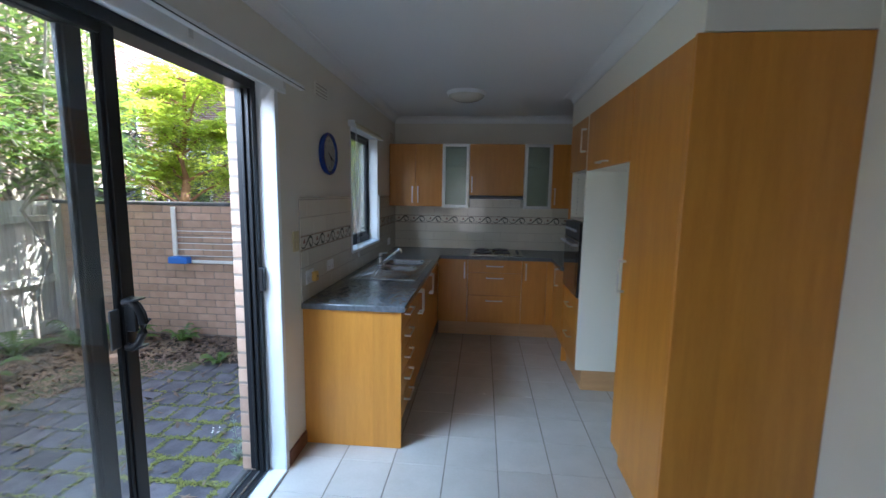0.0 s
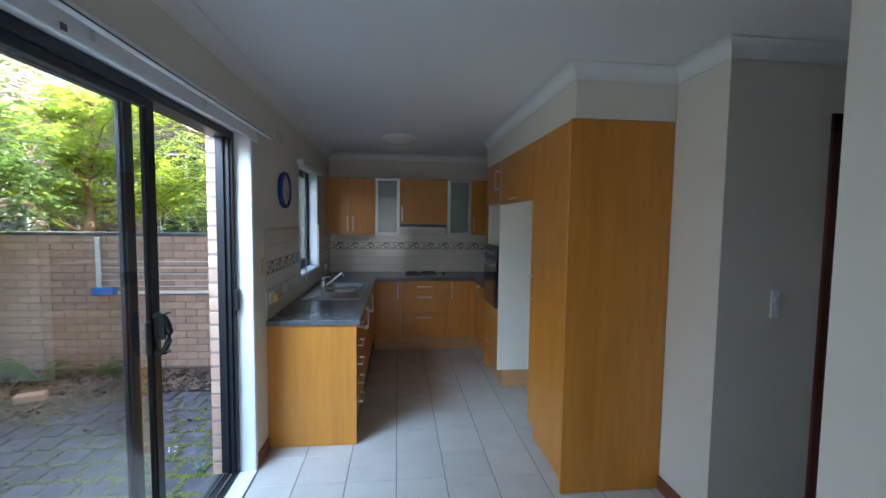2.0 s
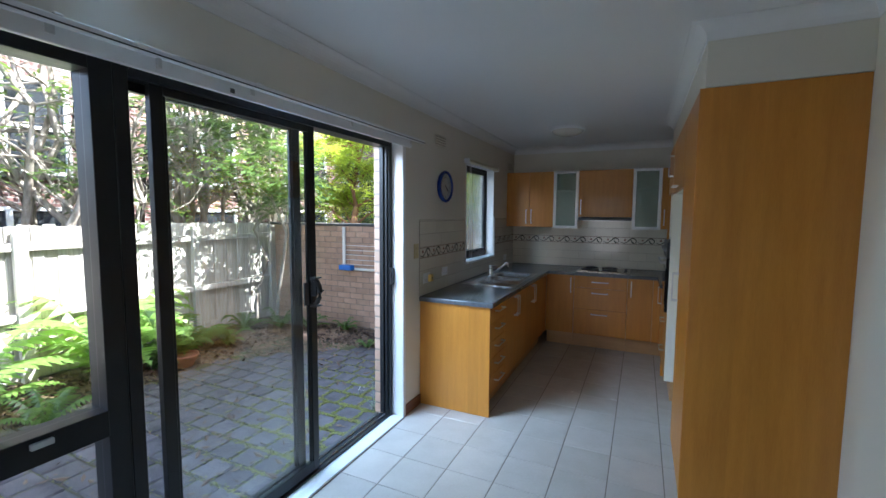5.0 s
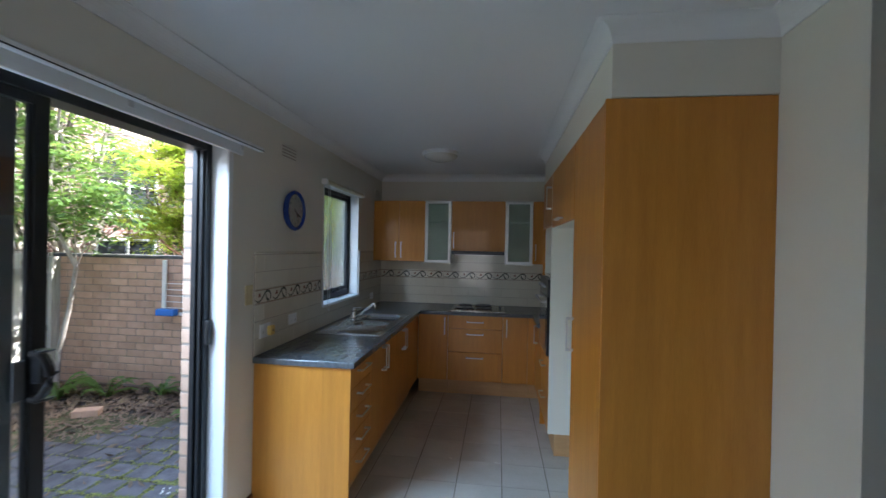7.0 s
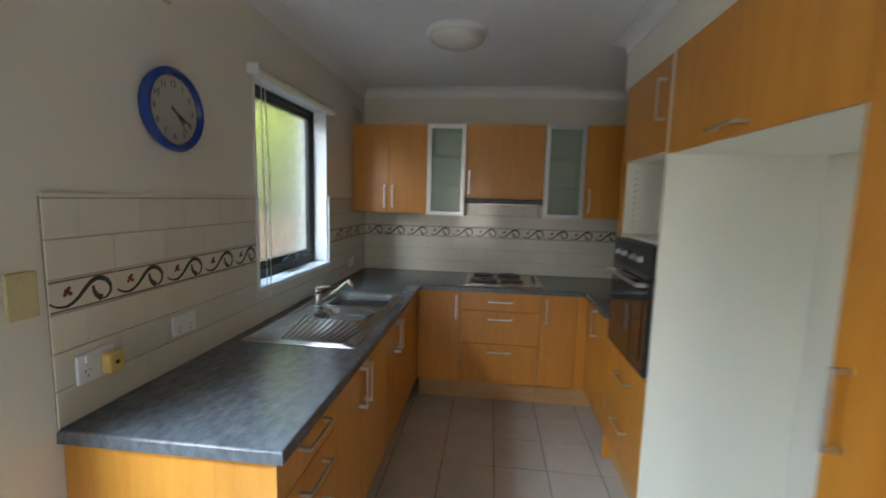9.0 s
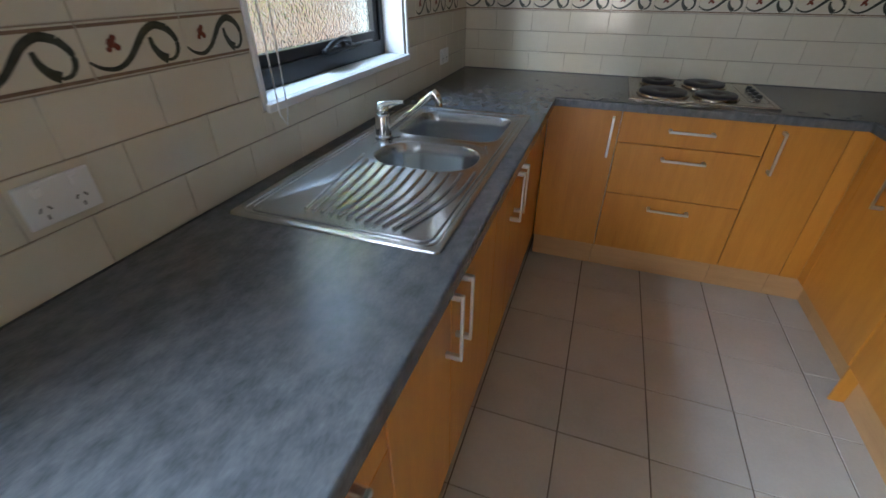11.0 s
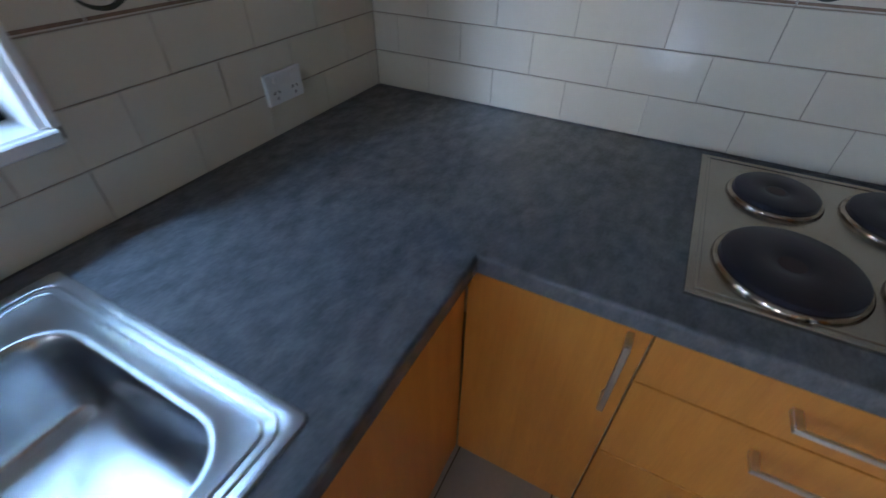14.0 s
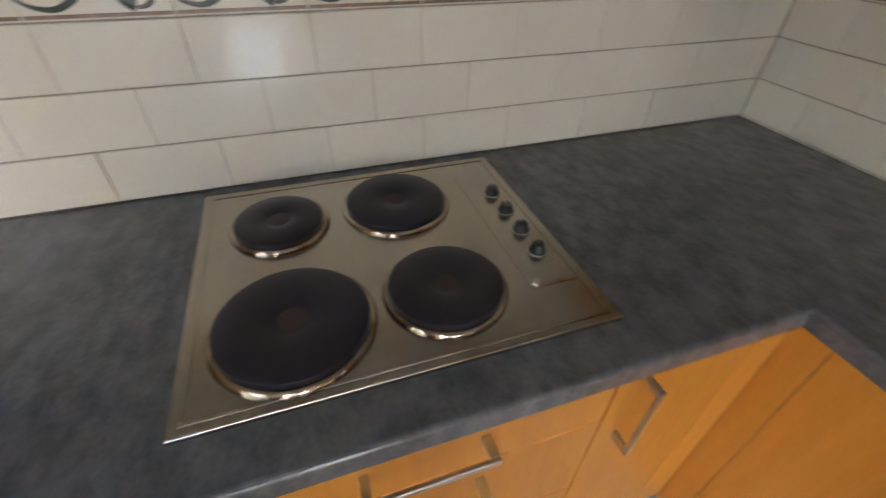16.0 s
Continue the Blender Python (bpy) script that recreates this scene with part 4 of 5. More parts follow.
tube(wd, [(0.03, -0.05, -0.446), (0.044, -0.02, -0.425), (0.048, 0.03, -0.418), (0.042, 0.08, -0.425), (0.03, 0.10, -0.444)], 0.009, 8)
lathe(wd, [(0.016, 0.0), (0.016, 0.012), (0.010, 0.018), (0, 0.018)], pose(0.04, 0.03, -0.445), 16)
part("winder", wd, M_BLACK, kw, "black chain winder along the sash", True)

blind = thing("roller_blind", "rolled-up cream roller blind over the kitchen window", "blind", 0.035, -1.30, 2.095)
part("roll", tube(bmesh.new(), [(0, -0.49, 0), (0, 0.45, 0)], 0.019, 20), M_CREAM, blind, "", True)
for y in (-0.50, 0.455):
    part("bracket", box(-0.034, 0.02, y - 0.006, y + 0.006, -0.022, 0.024, b=0.003), M_TRIM, blind)
part("bead_chain", tube(bmesh.new(), [(0.02, -0.485, 0.0), (0.024, -0.484, -0.5), (0.026, -0.475, -1.03), (0.032, -0.462, -1.06), (0.028, -0.445, -1.02), (0.028, -0.44, -0.5), (0.012, -0.44, 0.0)], 0.0022, 6), M_TRIM, blind, "thin white bead chain", True)

# ---------------------------------------------------------------- wall fittings
clock = thing("wall_clock", "round wall clock with blue rim and pale dial", "clock", 0.002, -2.292, 1.812, 0)
FACE = pose(0, 0, 0, 0, 90, 0)
part("case", lathe(bmesh.new(), [(0.132, 0.0), (0.140, 0.012), (0.141, 0.026), (0.132, 0.036), (0.118, 0.034), (0.113, 0.020), (0.113, 0.0)], FACE, 56), M_BLUE, clock, "glossy blue plastic rim", True)
part("dial", lathe(bmesh.new(), [(0.114, 0.004), (0.114, 0.012), (0, 0.012)], FACE, 48), M_DIAL, clock, "off-white dial", True)


def dial_text(body, size, y, z, x):
    cu = bpy.data.curves.new("numeral", "FONT")
    cu.body, cu.size, cu.extrude, cu.align_x, cu.align_y = body, size, 0.0004, "CENTER", "CENTER"
    tmp = bpy.data.objects.new("numeral", cu)
    scene.collection.objects.link(tmp)
    me = bpy.data.meshes.new_from_object(tmp.evaluated_get(bpy.context.evaluated_depsgraph_get()))
    bpy.data.objects.remove(tmp)
    me.materials.clear()
    me.materials.append(M_BLACK)
    ob = new("numeral", me)
    ob.parent = clock
    ob.matrix_basis = pose(x, y, z, 90, 0, 90)
    return ob


for h in range(1, 13):
    a = radians(30 * h)
    dial_text(str(h), 0.030, 0.088 * math.sin(a), 0.088 * math.cos(a), 0.0128)
for ang, ln, w in ((128, 0.062, 0.005), (122 - 4, 0.085, 0.0035)):
    hm2 = box(0.0135, 0.0150, -w, w, -0.015, ln, b=0.0005)
    bmesh.ops.rotate(hm2, verts=hm2.verts, cent=(0, 0, 0), matrix=Matrix.Rotation(radians(-ang), 3, "X"))
    part("clock_hand", hm2, M_BLACK, clock)
hm2 = box(0.0152, 0.0160, -0.0016, 0.0016, -0.022, 0.092)
bmesh.ops.rotate(hm2, verts=hm2.verts, cent=(0, 0, 0), matrix=Matrix.Rotation(radians(-140), 3, "X"))
part("clock_hand", hm2, M_MRED, clock, "thin red-brown second hand")
part("glass", lathe(bmesh.new(), [(0.114, 0.024), (0.114, 0.026), (0, 0.027), (0, 0.024)], FACE, 48), M_GLASS, clock, "clear clock glass", True).visible_shadow = False


def wall_vent(y, z, w, h, slats):
    v = thing("wall_vent", "white plaster wall vent with horizontal slots", "vent", 0, y, z, 0, "wall vents")
    part("plate", box(0.0, 0.006, -w / 2, w / 2, -h / 2, h / 2, b=0.002), M_WALL, v)
    for k in range(slats):
        zz = -h / 2 + h * (k + 0.5) / slats
        part("slat", box(0.005, 0.012, -w / 2 + 0.008, w / 2 - 0.008, zz - 0.002, zz + 0.006, b=0.001), M_WALL, v)
        part("slot", box(0.0055, 0.0068, -w / 2 + 0.01, w / 2 - 0.01, zz - 0.008, zz - 0.002), M_GROUT, v, "dark slot")


wall_vent(-2.36, 2.205, 0.21, 0.085, 4)
wall_vent(-0.20, 2.20, 0.21, 0.085, 4)


def outlet(label, m, w, h, mat, kind):
    o = tagged(new(kind), label, "switch" if kind == "light_switch" else "power point")
    o.matrix_world = m
    part("plate", box(-w / 2, w / 2, -0.009, 0, -h / 2, h / 2, b=0.003, seg=2), mat, o)
    if kind == "power_point":
        for s in (-1, 1):
            part("rocker", box(s * w * 0.25 - 0.006, s * w * 0.25 + 0.006, -0.013, -0.008, h * 0.18, h * 0.40, b=0.001), M_TRIM, o)
            sl2 = bmesh.new()
            for dx, dz, r in ((-0.007, -0.004, 30), (0.007, -0.004, -30), (0, -0.018, 0)):
                q = box(-0.0012, 0.0012, -0.0096, -0.0086, -0.004, 0.004)
                bmesh.ops.rotate(q, verts=q.verts, cent=(0, 0, 0), matrix=Matrix.Rotation(radians(r), 3, "Y"))
                bmesh.ops.translate(q, verts=q.verts, vec=(s * w * 0.25 + dx, 0, dz - 0.004))
                tmpm = bpy.data.meshes.new("pin")
                q.to_mesh(tmpm)
                q.free()
                sl2.from_mesh(tmpm)
                bpy.data.meshes.remove(tmpm)
            part("socket_slots", sl2, M_BLACK, o)
    else:
        for dz in (-0.022, 0.022):
            part("rocker", box(-0.007, 0.007, -0.013, -0.008, dz - 0.011, dz + 0.011, b=0.001), mat, o)
    return o


outlet("yellowed plastic light switch plate beside the tiles", pose(0.001, -2.805, 1.275, 0, 0, 90), 0.072, 0.116, M_YELLOW, "light_switch")
outlet("white double power point on the cream tiles", pose(0.008, -2.28, 1.055, 0, 0, 90), 0.115, 0.072, M_TRIM, "power_point")
outlet("white double power point on the cream tiles", pose(0.008, -2.635, 1.04, 0, 0, 90), 0.115, 0.085, M_TRIM, "power_point")
adapter = thing("plug_adapter", "yellow plastic plug adapter in a power point", "plug", 0.018, -2.598, 1.035)
part("body", box(0.0, 0.028, -0.026, 0.026, -0.03, 0.03, b=0.006, seg=2), M_YPLUG, adapter)
part("indicator", lathe(bmesh.new(), [(0.007, 0.028), (0.006, 0.031), (0, 0.032)], FACE, 12), M_BLACK, adapter, "", True)
outlet("white double power point on the cream tiles", pose(0.008, -0.395, 1.012, 0, 0, 90), 0.115, 0.072, M_TRIM, "power_point")
outlet("white light switch plate on the hallway wall", pose(2.757, -3.788, 1.20, 0, 0, 0), 0.045, 0.14, M_TRIM, "light_switch")

lamp = thing("ceiling_light", "round white dome ceiling light, switched off", "ceiling light", 0.895, -1.225, CEIL)
part("rim", lathe(bmesh.new(), [(0.170, 0.0), (0.172, -0.012), (0.168, -0.026), (0.156, -0.030), (0.15, -0.02), (0.15, 0.0)], None, 56), M_TRIM, lamp, "white metal rim", True)
part("diffuser", lathe(bmesh.new(), [(0.158, -0.022)] + [(0.158 * math.cos(radians(a)), -0.022 - 0.062 * math.sin(radians(a))) for a in range(10, 91, 10)], None, 56), M_OPAL, lamp, "opal glass diffuser", True)

# skirting and the hall door
solo("baseboard_west", box(0.0, 0.014, -2.977, -2.737, 0.0, 0.085, b=0.003), M_SKIRT, "brown stained timber skirting board", "skirting", "structure")
solo("baseboard_return", box(2.441, 2.455, -3.787, -3.40, 0.0, 0.085, b=0.003), M_SKIRT, "brown stained timber skirting board", "skirting", "structure")
solo("baseboard_hall", box(2.441, 3.0, -3.801, -3.787, 0.0, 0.085, b=0.003), M_SKIRT, "brown stained timber skirting board", "skirting", "structure")
solo("baseboard_near", box(1.996, 2.01, REAR, -4.72, 0.0, 0.085, b=0.003), M_SKIRT, "brown stained timber skirting board", "skirting", "structure")
hd = thing("door_2", "dark red stained timber door and frame in the hallway", "door", 3.42, -3.787, 0, 0, "", "structure")
fb = bmesh.new()
for x0, x1 in ((-0.42, -0.34), (0.46, 0.54)):
    bx(fb, x0, x1, -0.016, 0.0, 0, 2.14, 0.004)
bx(fb, -0.42, 0.54, -0.016, 0.0, 2.06, 2.14, 0.004)
bx(fb, -0.40, -0.36, 0.0, 0.13, 0, 2.09, 0.002)
bx(fb, 0.48, 0.52, 0.0, 0.13, 0, 2.09, 0.002)
bx(fb, -0.36, 0.48, 0.0, 0.13, 2.05, 2.09, 0.002)
part("frame", fb, M_REDWOOD, hd)
leaf = part("door_leaf", box(-0.355, 0.475, 0.03, 0.068, 0.01, 2.045, b=0.002), M_REDWOOD, hd)
part("door_knob", lathe(bmesh.new(), [(0.025, 0.0), (0.025, 0.005), (0.010, 0.010), (0.010, 0.03), (0.026, 0.045), (0.026, 0.06), (0, 0.068)], pose(-0.29, 0.03, 1.0, 90, 0, 0), 20), M_HANDLE, leaf, "silver door knob", True)
structure("wall_hall_end", box(3.96, 4.6, -3.787, -3.65, 0, 2.10), M_WALL, "cream painted plaster wall in the hallway")


# window behind, in the living end
sw = thing("window_3", "white-framed window in the rear wall", "window", 0.65, REAR - 0.1, 0.35, 0, "", "structure")
fb = bmesh.new()
for x in (-0.5, -0.02, 0.45):
    bx(fb, x, x + 0.05, -0.03, 0.03, 0, 1.8, 0.003)
bx(fb, -0.45, 0.45, -0.03, 0.03, 0, 0.05, 0.003)
bx(fb, -0.45, 0.45, -0.03, 0.03, 1.75, 1.8, 0.003)
part("window_frame", fb, M_TRIM, sw)

# ---------------------------------------------------------------- garden
G = -0.18
GARDEN_Y, FENCE_X = -0.45, -4.06
ground = structure("ground", box(-400, 400, -400, 400, G - 0.3, G - 0.012), M_SOIL, "dark soil and leaf litter ground", "ground")
structure("house_slab", box(-0.25, 4.8, REAR - 0.2, 0.2, G - 0.02, -0.0105), M_CONC, "concrete slab edge under the house", "slab")
# Unseen blocks above the ceiling, added to keep sun off the yard and fence
structure("upper_storey", box(-0.25, 5.0, REAR - 0.2, 0.4, CEIL + 0.16, 3.7), M_BRICK, "unseen brick block over the house, added to shade the yard", "wall")
structure("upper_storey", box(-0.25, 5.0, -1.1, 0.4, 3.7, 5.25), M_BRICK, "unseen taller brick block, added to shade the fence", "wall")
structure("brick_lintel", box(-0.25, -0.112, DOOR_Y0, DOOR_Y1 - 0.02, 2.102, CEIL), M_BRICK, "brick wall above the sliding door", "wall")

rng = random.Random(7)
piece_meshes = {}


def piece(name, key, mat, parent, m, b=0.004, label=""):
    """One brick, tile, board or paver; alike pieces share a mesh."""
    k = (name, tuple(round(v, 3) for v in key), mat.name, b)
    if k not in piece_meshes:
        x, y, z = key
        piece_meshes[k] = mesh_of(name, box(-x / 2, x / 2, -y / 2, y / 2, -z / 2, z / 2, b=b), mat)
    ob = new(name, piece_meshes[k])
    ob.parent = parent
    ob.matrix_basis = m
    return tagged(ob, label)


# fence of weathered palings
fence = thing("fence", "weathered grey timber paling fence with rails and posts", "fence", FENCE_X, -3.6, G)
for k in range(62):
    y = 3.16 - k * 0.103
    h = 1.60 + rng.uniform(-0.02, 0.015)
    piece("paling", (0.014, 0.108 if k % 2 else 0.098, 1.6), M_PALING, fence, pose(-0.026 - 0.012 * (k % 2), y, h / 2, rng.uniform(-0.5, 0.5), rng.uniform(-0.5, 0.5), 0) @ Matrix.Diagonal((1, 1, h / 1.6, 1)), 0.002)
for z in (0.67, 1.385):
    piece("rail", (0.065, 6.36, 0.08), M_PALING, fence, pose(0.012, 0.0, z), 0.004)
for y in (3.1, 1.75, -0.1, -1.95):
    piece("post", (0.075, 0.11, 1.55), M_PALING, fence, pose(0.045, y, 0.775), 0.006)
piece("plinth_board", (0.025, 6.36, 0.15), M_PALING, fence, pose(0.0, 0.0, 0.10), 0.004)

# mulch and pavers
paving = thing("paving", "mossy dark square pavers laid in staggered rows", "paving", 0, 0, G, 0, "", "structure")
bed = part("bed", box(-2.9, -0.25, -8.0, -1.25, -0.02, 0.002), M_MOSS, paving, "mossy sand joints between pavers")
count, rest = 0, bmesh.new()
PAVER, PAVER_X, PAVER_Y = 0.2135, (-0.428, -0.3275), -1.3525
row = 0
y = PAVER_Y
while y > -7.9:
    x = PAVER_X[(row + 1) % 2]
    edge = max(-2.87 + 0.08 * math.sin(y * 1.7), -1.5 + (y + 1.1) / 0.95)
    while x > edge:
        m = pose(x + rng.uniform(-0.004, 0.004), y + rng.uniform(-0.004, 0.004), -0.014 + rng.uniform(-0.004, 0.004), rng.uniform(-1.2, 1.2), rng.uniform(-1.2, 1.2), rng.uniform(-1.5, 1.5))
        if count < 300:
            piece("paver", (0.203, 0.203, 0.05), M_PAVER, paving, m, 0.010)
            count += 1
        else:
            bmesh.ops.create_cube(rest, size=1.0, matrix=m @ Matrix.Diagonal((0.203, 0.203, 0.05, 1)))
        x -= PAVER
    y -= PAVER
    row += 1
tagged(part("paver_rest", rest, M_PAVER, paving, "further pavers"), kind="stuff")


def scatter(name, count, place, size, mat, label, category, curl=0.35):
    """Many small pointed leaves lying about."""
    r = random.Random(name)
    verts, faces = [], []
    for _ in range(count):
        c, s = Vector(place(r)), r.uniform(*size)
        q = Euler((r.gauss(0, curl), r.gauss(0, curl), r.uniform(0, 6.28))).to_matrix()
        k = len(verts)
        for p in ((-1, 0, 0.12), (-0.1, 0.36, 0.0), (1, 0, 0.15), (-0.1, -0.36, 0.0)):
            verts.append(tuple(c + q @ (Vector(p) * s)))
        faces += [(k, k + 1, k + 2), (k, k + 2, k + 3)]
    me = bpy.data.meshes.new(name)
    me.from_pydata(verts, [], faces)
    me.materials.append(mat)
    return tagged(new(name, me), label, category, kind="stuff")


def litter_place(r):
    while True:
        x, y = r.uniform(-4.0, -0.5), r.uniform(-5.2, -0.5)
        bound = -1.1 + 0.95 * min(0.0, x + 1.5) if x > -2.85 else -9.0
        if y > bound + r.gauss(0, 0.10) or r.random() < 0.035:
            return x, y, G + r.uniform(0.0, 0.02) - (0.008 if y > bound else -0.012)


scatter("leaf_litter", 8000, litter_place, (0.02, 0.055), M_LITTER, "dry brown fallen leaves on the ground", "leaves")


def leaf_material(name, c1, c2, glow=0.5):
    m = bpy.data.materials.new(name)
    m.use_nodes = True
    nt = m.node_tree
    nd, lk = nt.nodes, nt.links
    nd.remove(nd["Principled BSDF"])
    geo = nd.new("ShaderNodeNewGeometry")
    mix = nd.new("ShaderNodeMix")
    mix.data_type = "RGBA"
    mix.inputs["A"].default_value, mix.inputs["B"].default_value = (*c1, 1), (*c2, 1)
    lk.new(geo.outputs["Random Per Island"], mix.inputs["Factor"])
    di, tr, gl, m1, m2 = (nd.new(t) for t in ("ShaderNodeBsdfDiffuse", "ShaderNodeBsdfTranslucent", "ShaderNodeBsdfGlossy", "ShaderNodeMixShader", "ShaderNodeMixShader"))
    gl.inputs["Roughness"].default_value = 0.4
    hs = nd.new("ShaderNodeHueSaturation")
    hs.inputs["Hue"].default_value, hs.inputs["Value"].default_value = 0.47, 1.6
    lk.new(mix.outputs["Result"], di.inputs[0]), lk.new(mix.outputs["Result"], hs.inputs["Color"]), lk.new(hs.outputs[0], tr.inputs[0])
    m1.inputs[0].default_value, m2.inputs[0].default_value = glow, 0.06
    lk.new(di.outputs[0], m1.inputs[1]), lk.new(tr.outputs[0], m1.inputs[2])
    lk.new(m1.outputs[0], m2.inputs[1]), lk.new(gl.outputs[0], m2.inputs[2])
    lk.new(m2.outputs[0], nd["Material Output"].inputs[0])
    return m


M_LEAF = leaf_material("green_leaf", (0.058, 0.125, 0.026), (0.125, 0.225, 0.048))
# yellow-green brightened so that strong sun on the crowns is part of the colour
M_LEAF2 = leaf_material("sunlit_yellow_leaf", (0.21, 0.34, 0.035), (0.40, 0.51, 0.075), 0.6)
M_MOSSLEAF = leaf_material("moss_growth", (0.12, 0.135, 0.022), (0.25, 0.24, 0.045), 0.2)
M_LEAF3 = leaf_material("dark_leaf", (0.035, 0.085, 0.025), (0.09, 0.17, 0.04), 0.4)


def branch_points(r, a, c, wob, n=6):
    a, c = Vector(a), Vector(c)
    return [a + (c - a) * (i / n) + Vector((r.gauss(0, wob), r.gauss(0, wob), 0)) * math.sin(math.pi * i / n) for i in range(n + 1)]


def tree(label, x, y, height, lean, r0, crown_r, crown_z, leaves, mat, leaf=0.06, seed=1, stems=1, spread=0.4, bark=None, group="garden trees"):
    """A tree: tapered trunk, limbs, and a crown of many small leaves in clumps."""
    r = random.Random(seed)
    t = thing("tree", label, "tree", x, y, G - 0.05, 0, group)
    wood = bmesh.new()
    tips = []
    for s in range(stems):
        a = r.uniform(0, 6.28)
        top = Vector((lean[0] + spread * (stems > 1) * math.cos(a), lean[1] + spread * (stems > 1) * math.sin(a), height * r.uniform(0.85, 1.0)))
        pts = branch_points(r, (0.05 * s, 0.06 * s, 0), top, 0.10, 8)
        tube(wood, pts, r0 * r.uniform(0.8, 1.0), 9, r0 * 0.22)
        for k in range(3, 9):
            for _ in range(3):
                d = Vector((r.gauss(0, 1), r.gauss(0, 1), r.uniform(-0.1, 0.8)))
                d = d.normalized() * crown_r * r.uniform(0.5, 1.05)
                q = pts[k] + Vector((d.x, d.y, d.z * 0.8))
                if q.z < crown_z:
                    q.z = crown_z + r.uniform(0, 0.3)
                lim = branch_points(r, pts[k], q, 0.06, 4)
                tube(wood, lim, r0 * 0.25, 5, r0 * 0.05)
                tips += [lim[2], lim[3], lim[4]]
    part("trunk", wood, bark or M_BARK, t, "", True)
    verts, faces = [], []
    for _ in range(leaves // 14):
        c = r.choice(tips) + Vector((r.gauss(0, 0.16), r.gauss(0, 0.16), r.gauss(0, 0.12)))
        az, dip = r.uniform(0, 6.28), r.uniform(-1.1, 0.45)
        d = Vector((math.cos(az), math.sin(az), dip)).normalized()
        side = d.cross(Vector((0, 0, 1))).normalized()
        for i in range(14):
            s = leaf * r.uniform(0.7, 1.25)
            base = c + d * (i // 2) * leaf * 0.62
            w = (side * (1 if i % 2 else -1) + d * 0.55 + Vector((0, 0, r.uniform(-0.45, 0.25)))).normalized()
            u = w.cross(Vector((r.gauss(0, 0.3), r.gauss(0, 0.3), 1))).normalized()
            k = len(verts)
            verts += [tuple(base), tuple(base + w * s * 0.5 + u * s * 0.2), tuple(base + w * s), tuple(base + w * s * 0.5 - u * s * 0.2)]
            faces.append((k, k + 1, k + 2, k + 3))
    me = bpy.data.meshes.new("crown")
    me.from_pydata(verts, [], faces)
    me.materials.append(mat)
    cr = new("crown", me)
    cr.parent = t
    return t


M_BARK = material("pale_bark", (0.47, 0.42, 0.355), 0.9, color2=(0.22, 0.185, 0.145), scale=6, fine=50, stretch=(3, 3, 0.7), amount=0.7, bump=0.5)
M_DARKBARK = material("dark_bark", (0.10, 0.08, 0.065), 0.9, color2=(0.045, 0.036, 0.03), scale=6, fine=50, stretch=(3, 3, 0.7), amount=0.7, bump=0.5)
M_ORANGEBARK = material("reddish_bark", (0.34, 0.19, 0.11), 0.9, color2=(0.20, 0.10, 0.055), scale=5, fine=40, stretch=(3, 3, 0.7), amount=0.7, bump=0.5)

tree("slim pale-stemmed tree in the garden corner by the fence", -3.93, -0.92, 4.4, (0.35, 0.25), 0.034, 0.9, 2.3, 2200, M_LEAF, 0.115, 11, 1, 0)
tree("slim pale-stemmed tree in the garden corner by the fence", -3.70, -0.72, 4.6, (0.6, -0.5), 0.038, 0.9, 2.3, 2200, M_LEAF, 0.115, 31, 1, 0)
tree("feathery green tree standing behind the paling fence", -5.3, -1.2, 5.2, (0.3, 0.2), 0.07, 1.3, 2.2, 600, M_LEAF, 0.115, 12, 5, 0.8)
tree("feathery green tree standing behind the paling fence", -5.6, -3.2, 5.4, (0.4, -0.2), 0.07, 1.3, 2.3, 700, M_LEAF, 0.115, 13, 4, 0.8)
tree("dark-stemmed tree cluster beyond the fence corner", -6.2, 0.6, 6.0, (0.3, 0.1), 0.08, 1.4, 2.2, 2500, M_LEAF2, 0.10, 14, 4, 0.8, M_DARKBARK)
tree("sunlit yellow-green tree behind the brick garden wall", -5.0, 2.9, 4.6, (0.15, 0.2), 0.13, 1.7, 2.35, 24000, M_LEAF2, 0.10, 15, 1, 0, M_ORANGEBARK)
tree("sunlit yellow-green tree behind the brick garden wall", -3.0, 3.3, 5.0, (0.2, 0), 0.09, 1.6, 2.3, 8000, M_LEAF2, 0.10, 16, 2, 0.5)
tree("sunlit yellow-green tree behind the brick garden wall", -0.9, 4.2, 5.0, (-0.2, 0), 0.10, 1.6, 2.2, 7000, M_LEAF2, 0.10, 17, 1, 0.5, M_ORANGEBARK)
tree("dense dark shrub tree behind the brick garden wall", -4.2, 5.2, 3.4, (0, 0), 0.07, 1.6, 0.6, 8000, M_LEAF3, 0.10, 18, 4, 0.9, M_DARKBARK)
tree("dense dark shrub tree behind the brick garden wall", -6.6, 5.0, 3.6, (0, 0), 0.07, 1.7, 0.6, 7000, M_LEAF3, 0.10, 19, 4, 0.9, M_DARKBARK)
tree("dark green tree beyond the fence near the neighbours", -6.2, -5.6, 5.2, (0.3, 0), 0.09, 1.5, 1.3, 3500, M_LEAF3, 0.09, 20, 4, 1.0, M_DARKBARK)
tree("pale-trunked tree beyond the paling fence", -5.0, -4.6, 5.2, (0.2, 0.2), 0.06, 1.2, 2.3, 1500, M_LEAF, 0.115, 21, 2, 0.4)

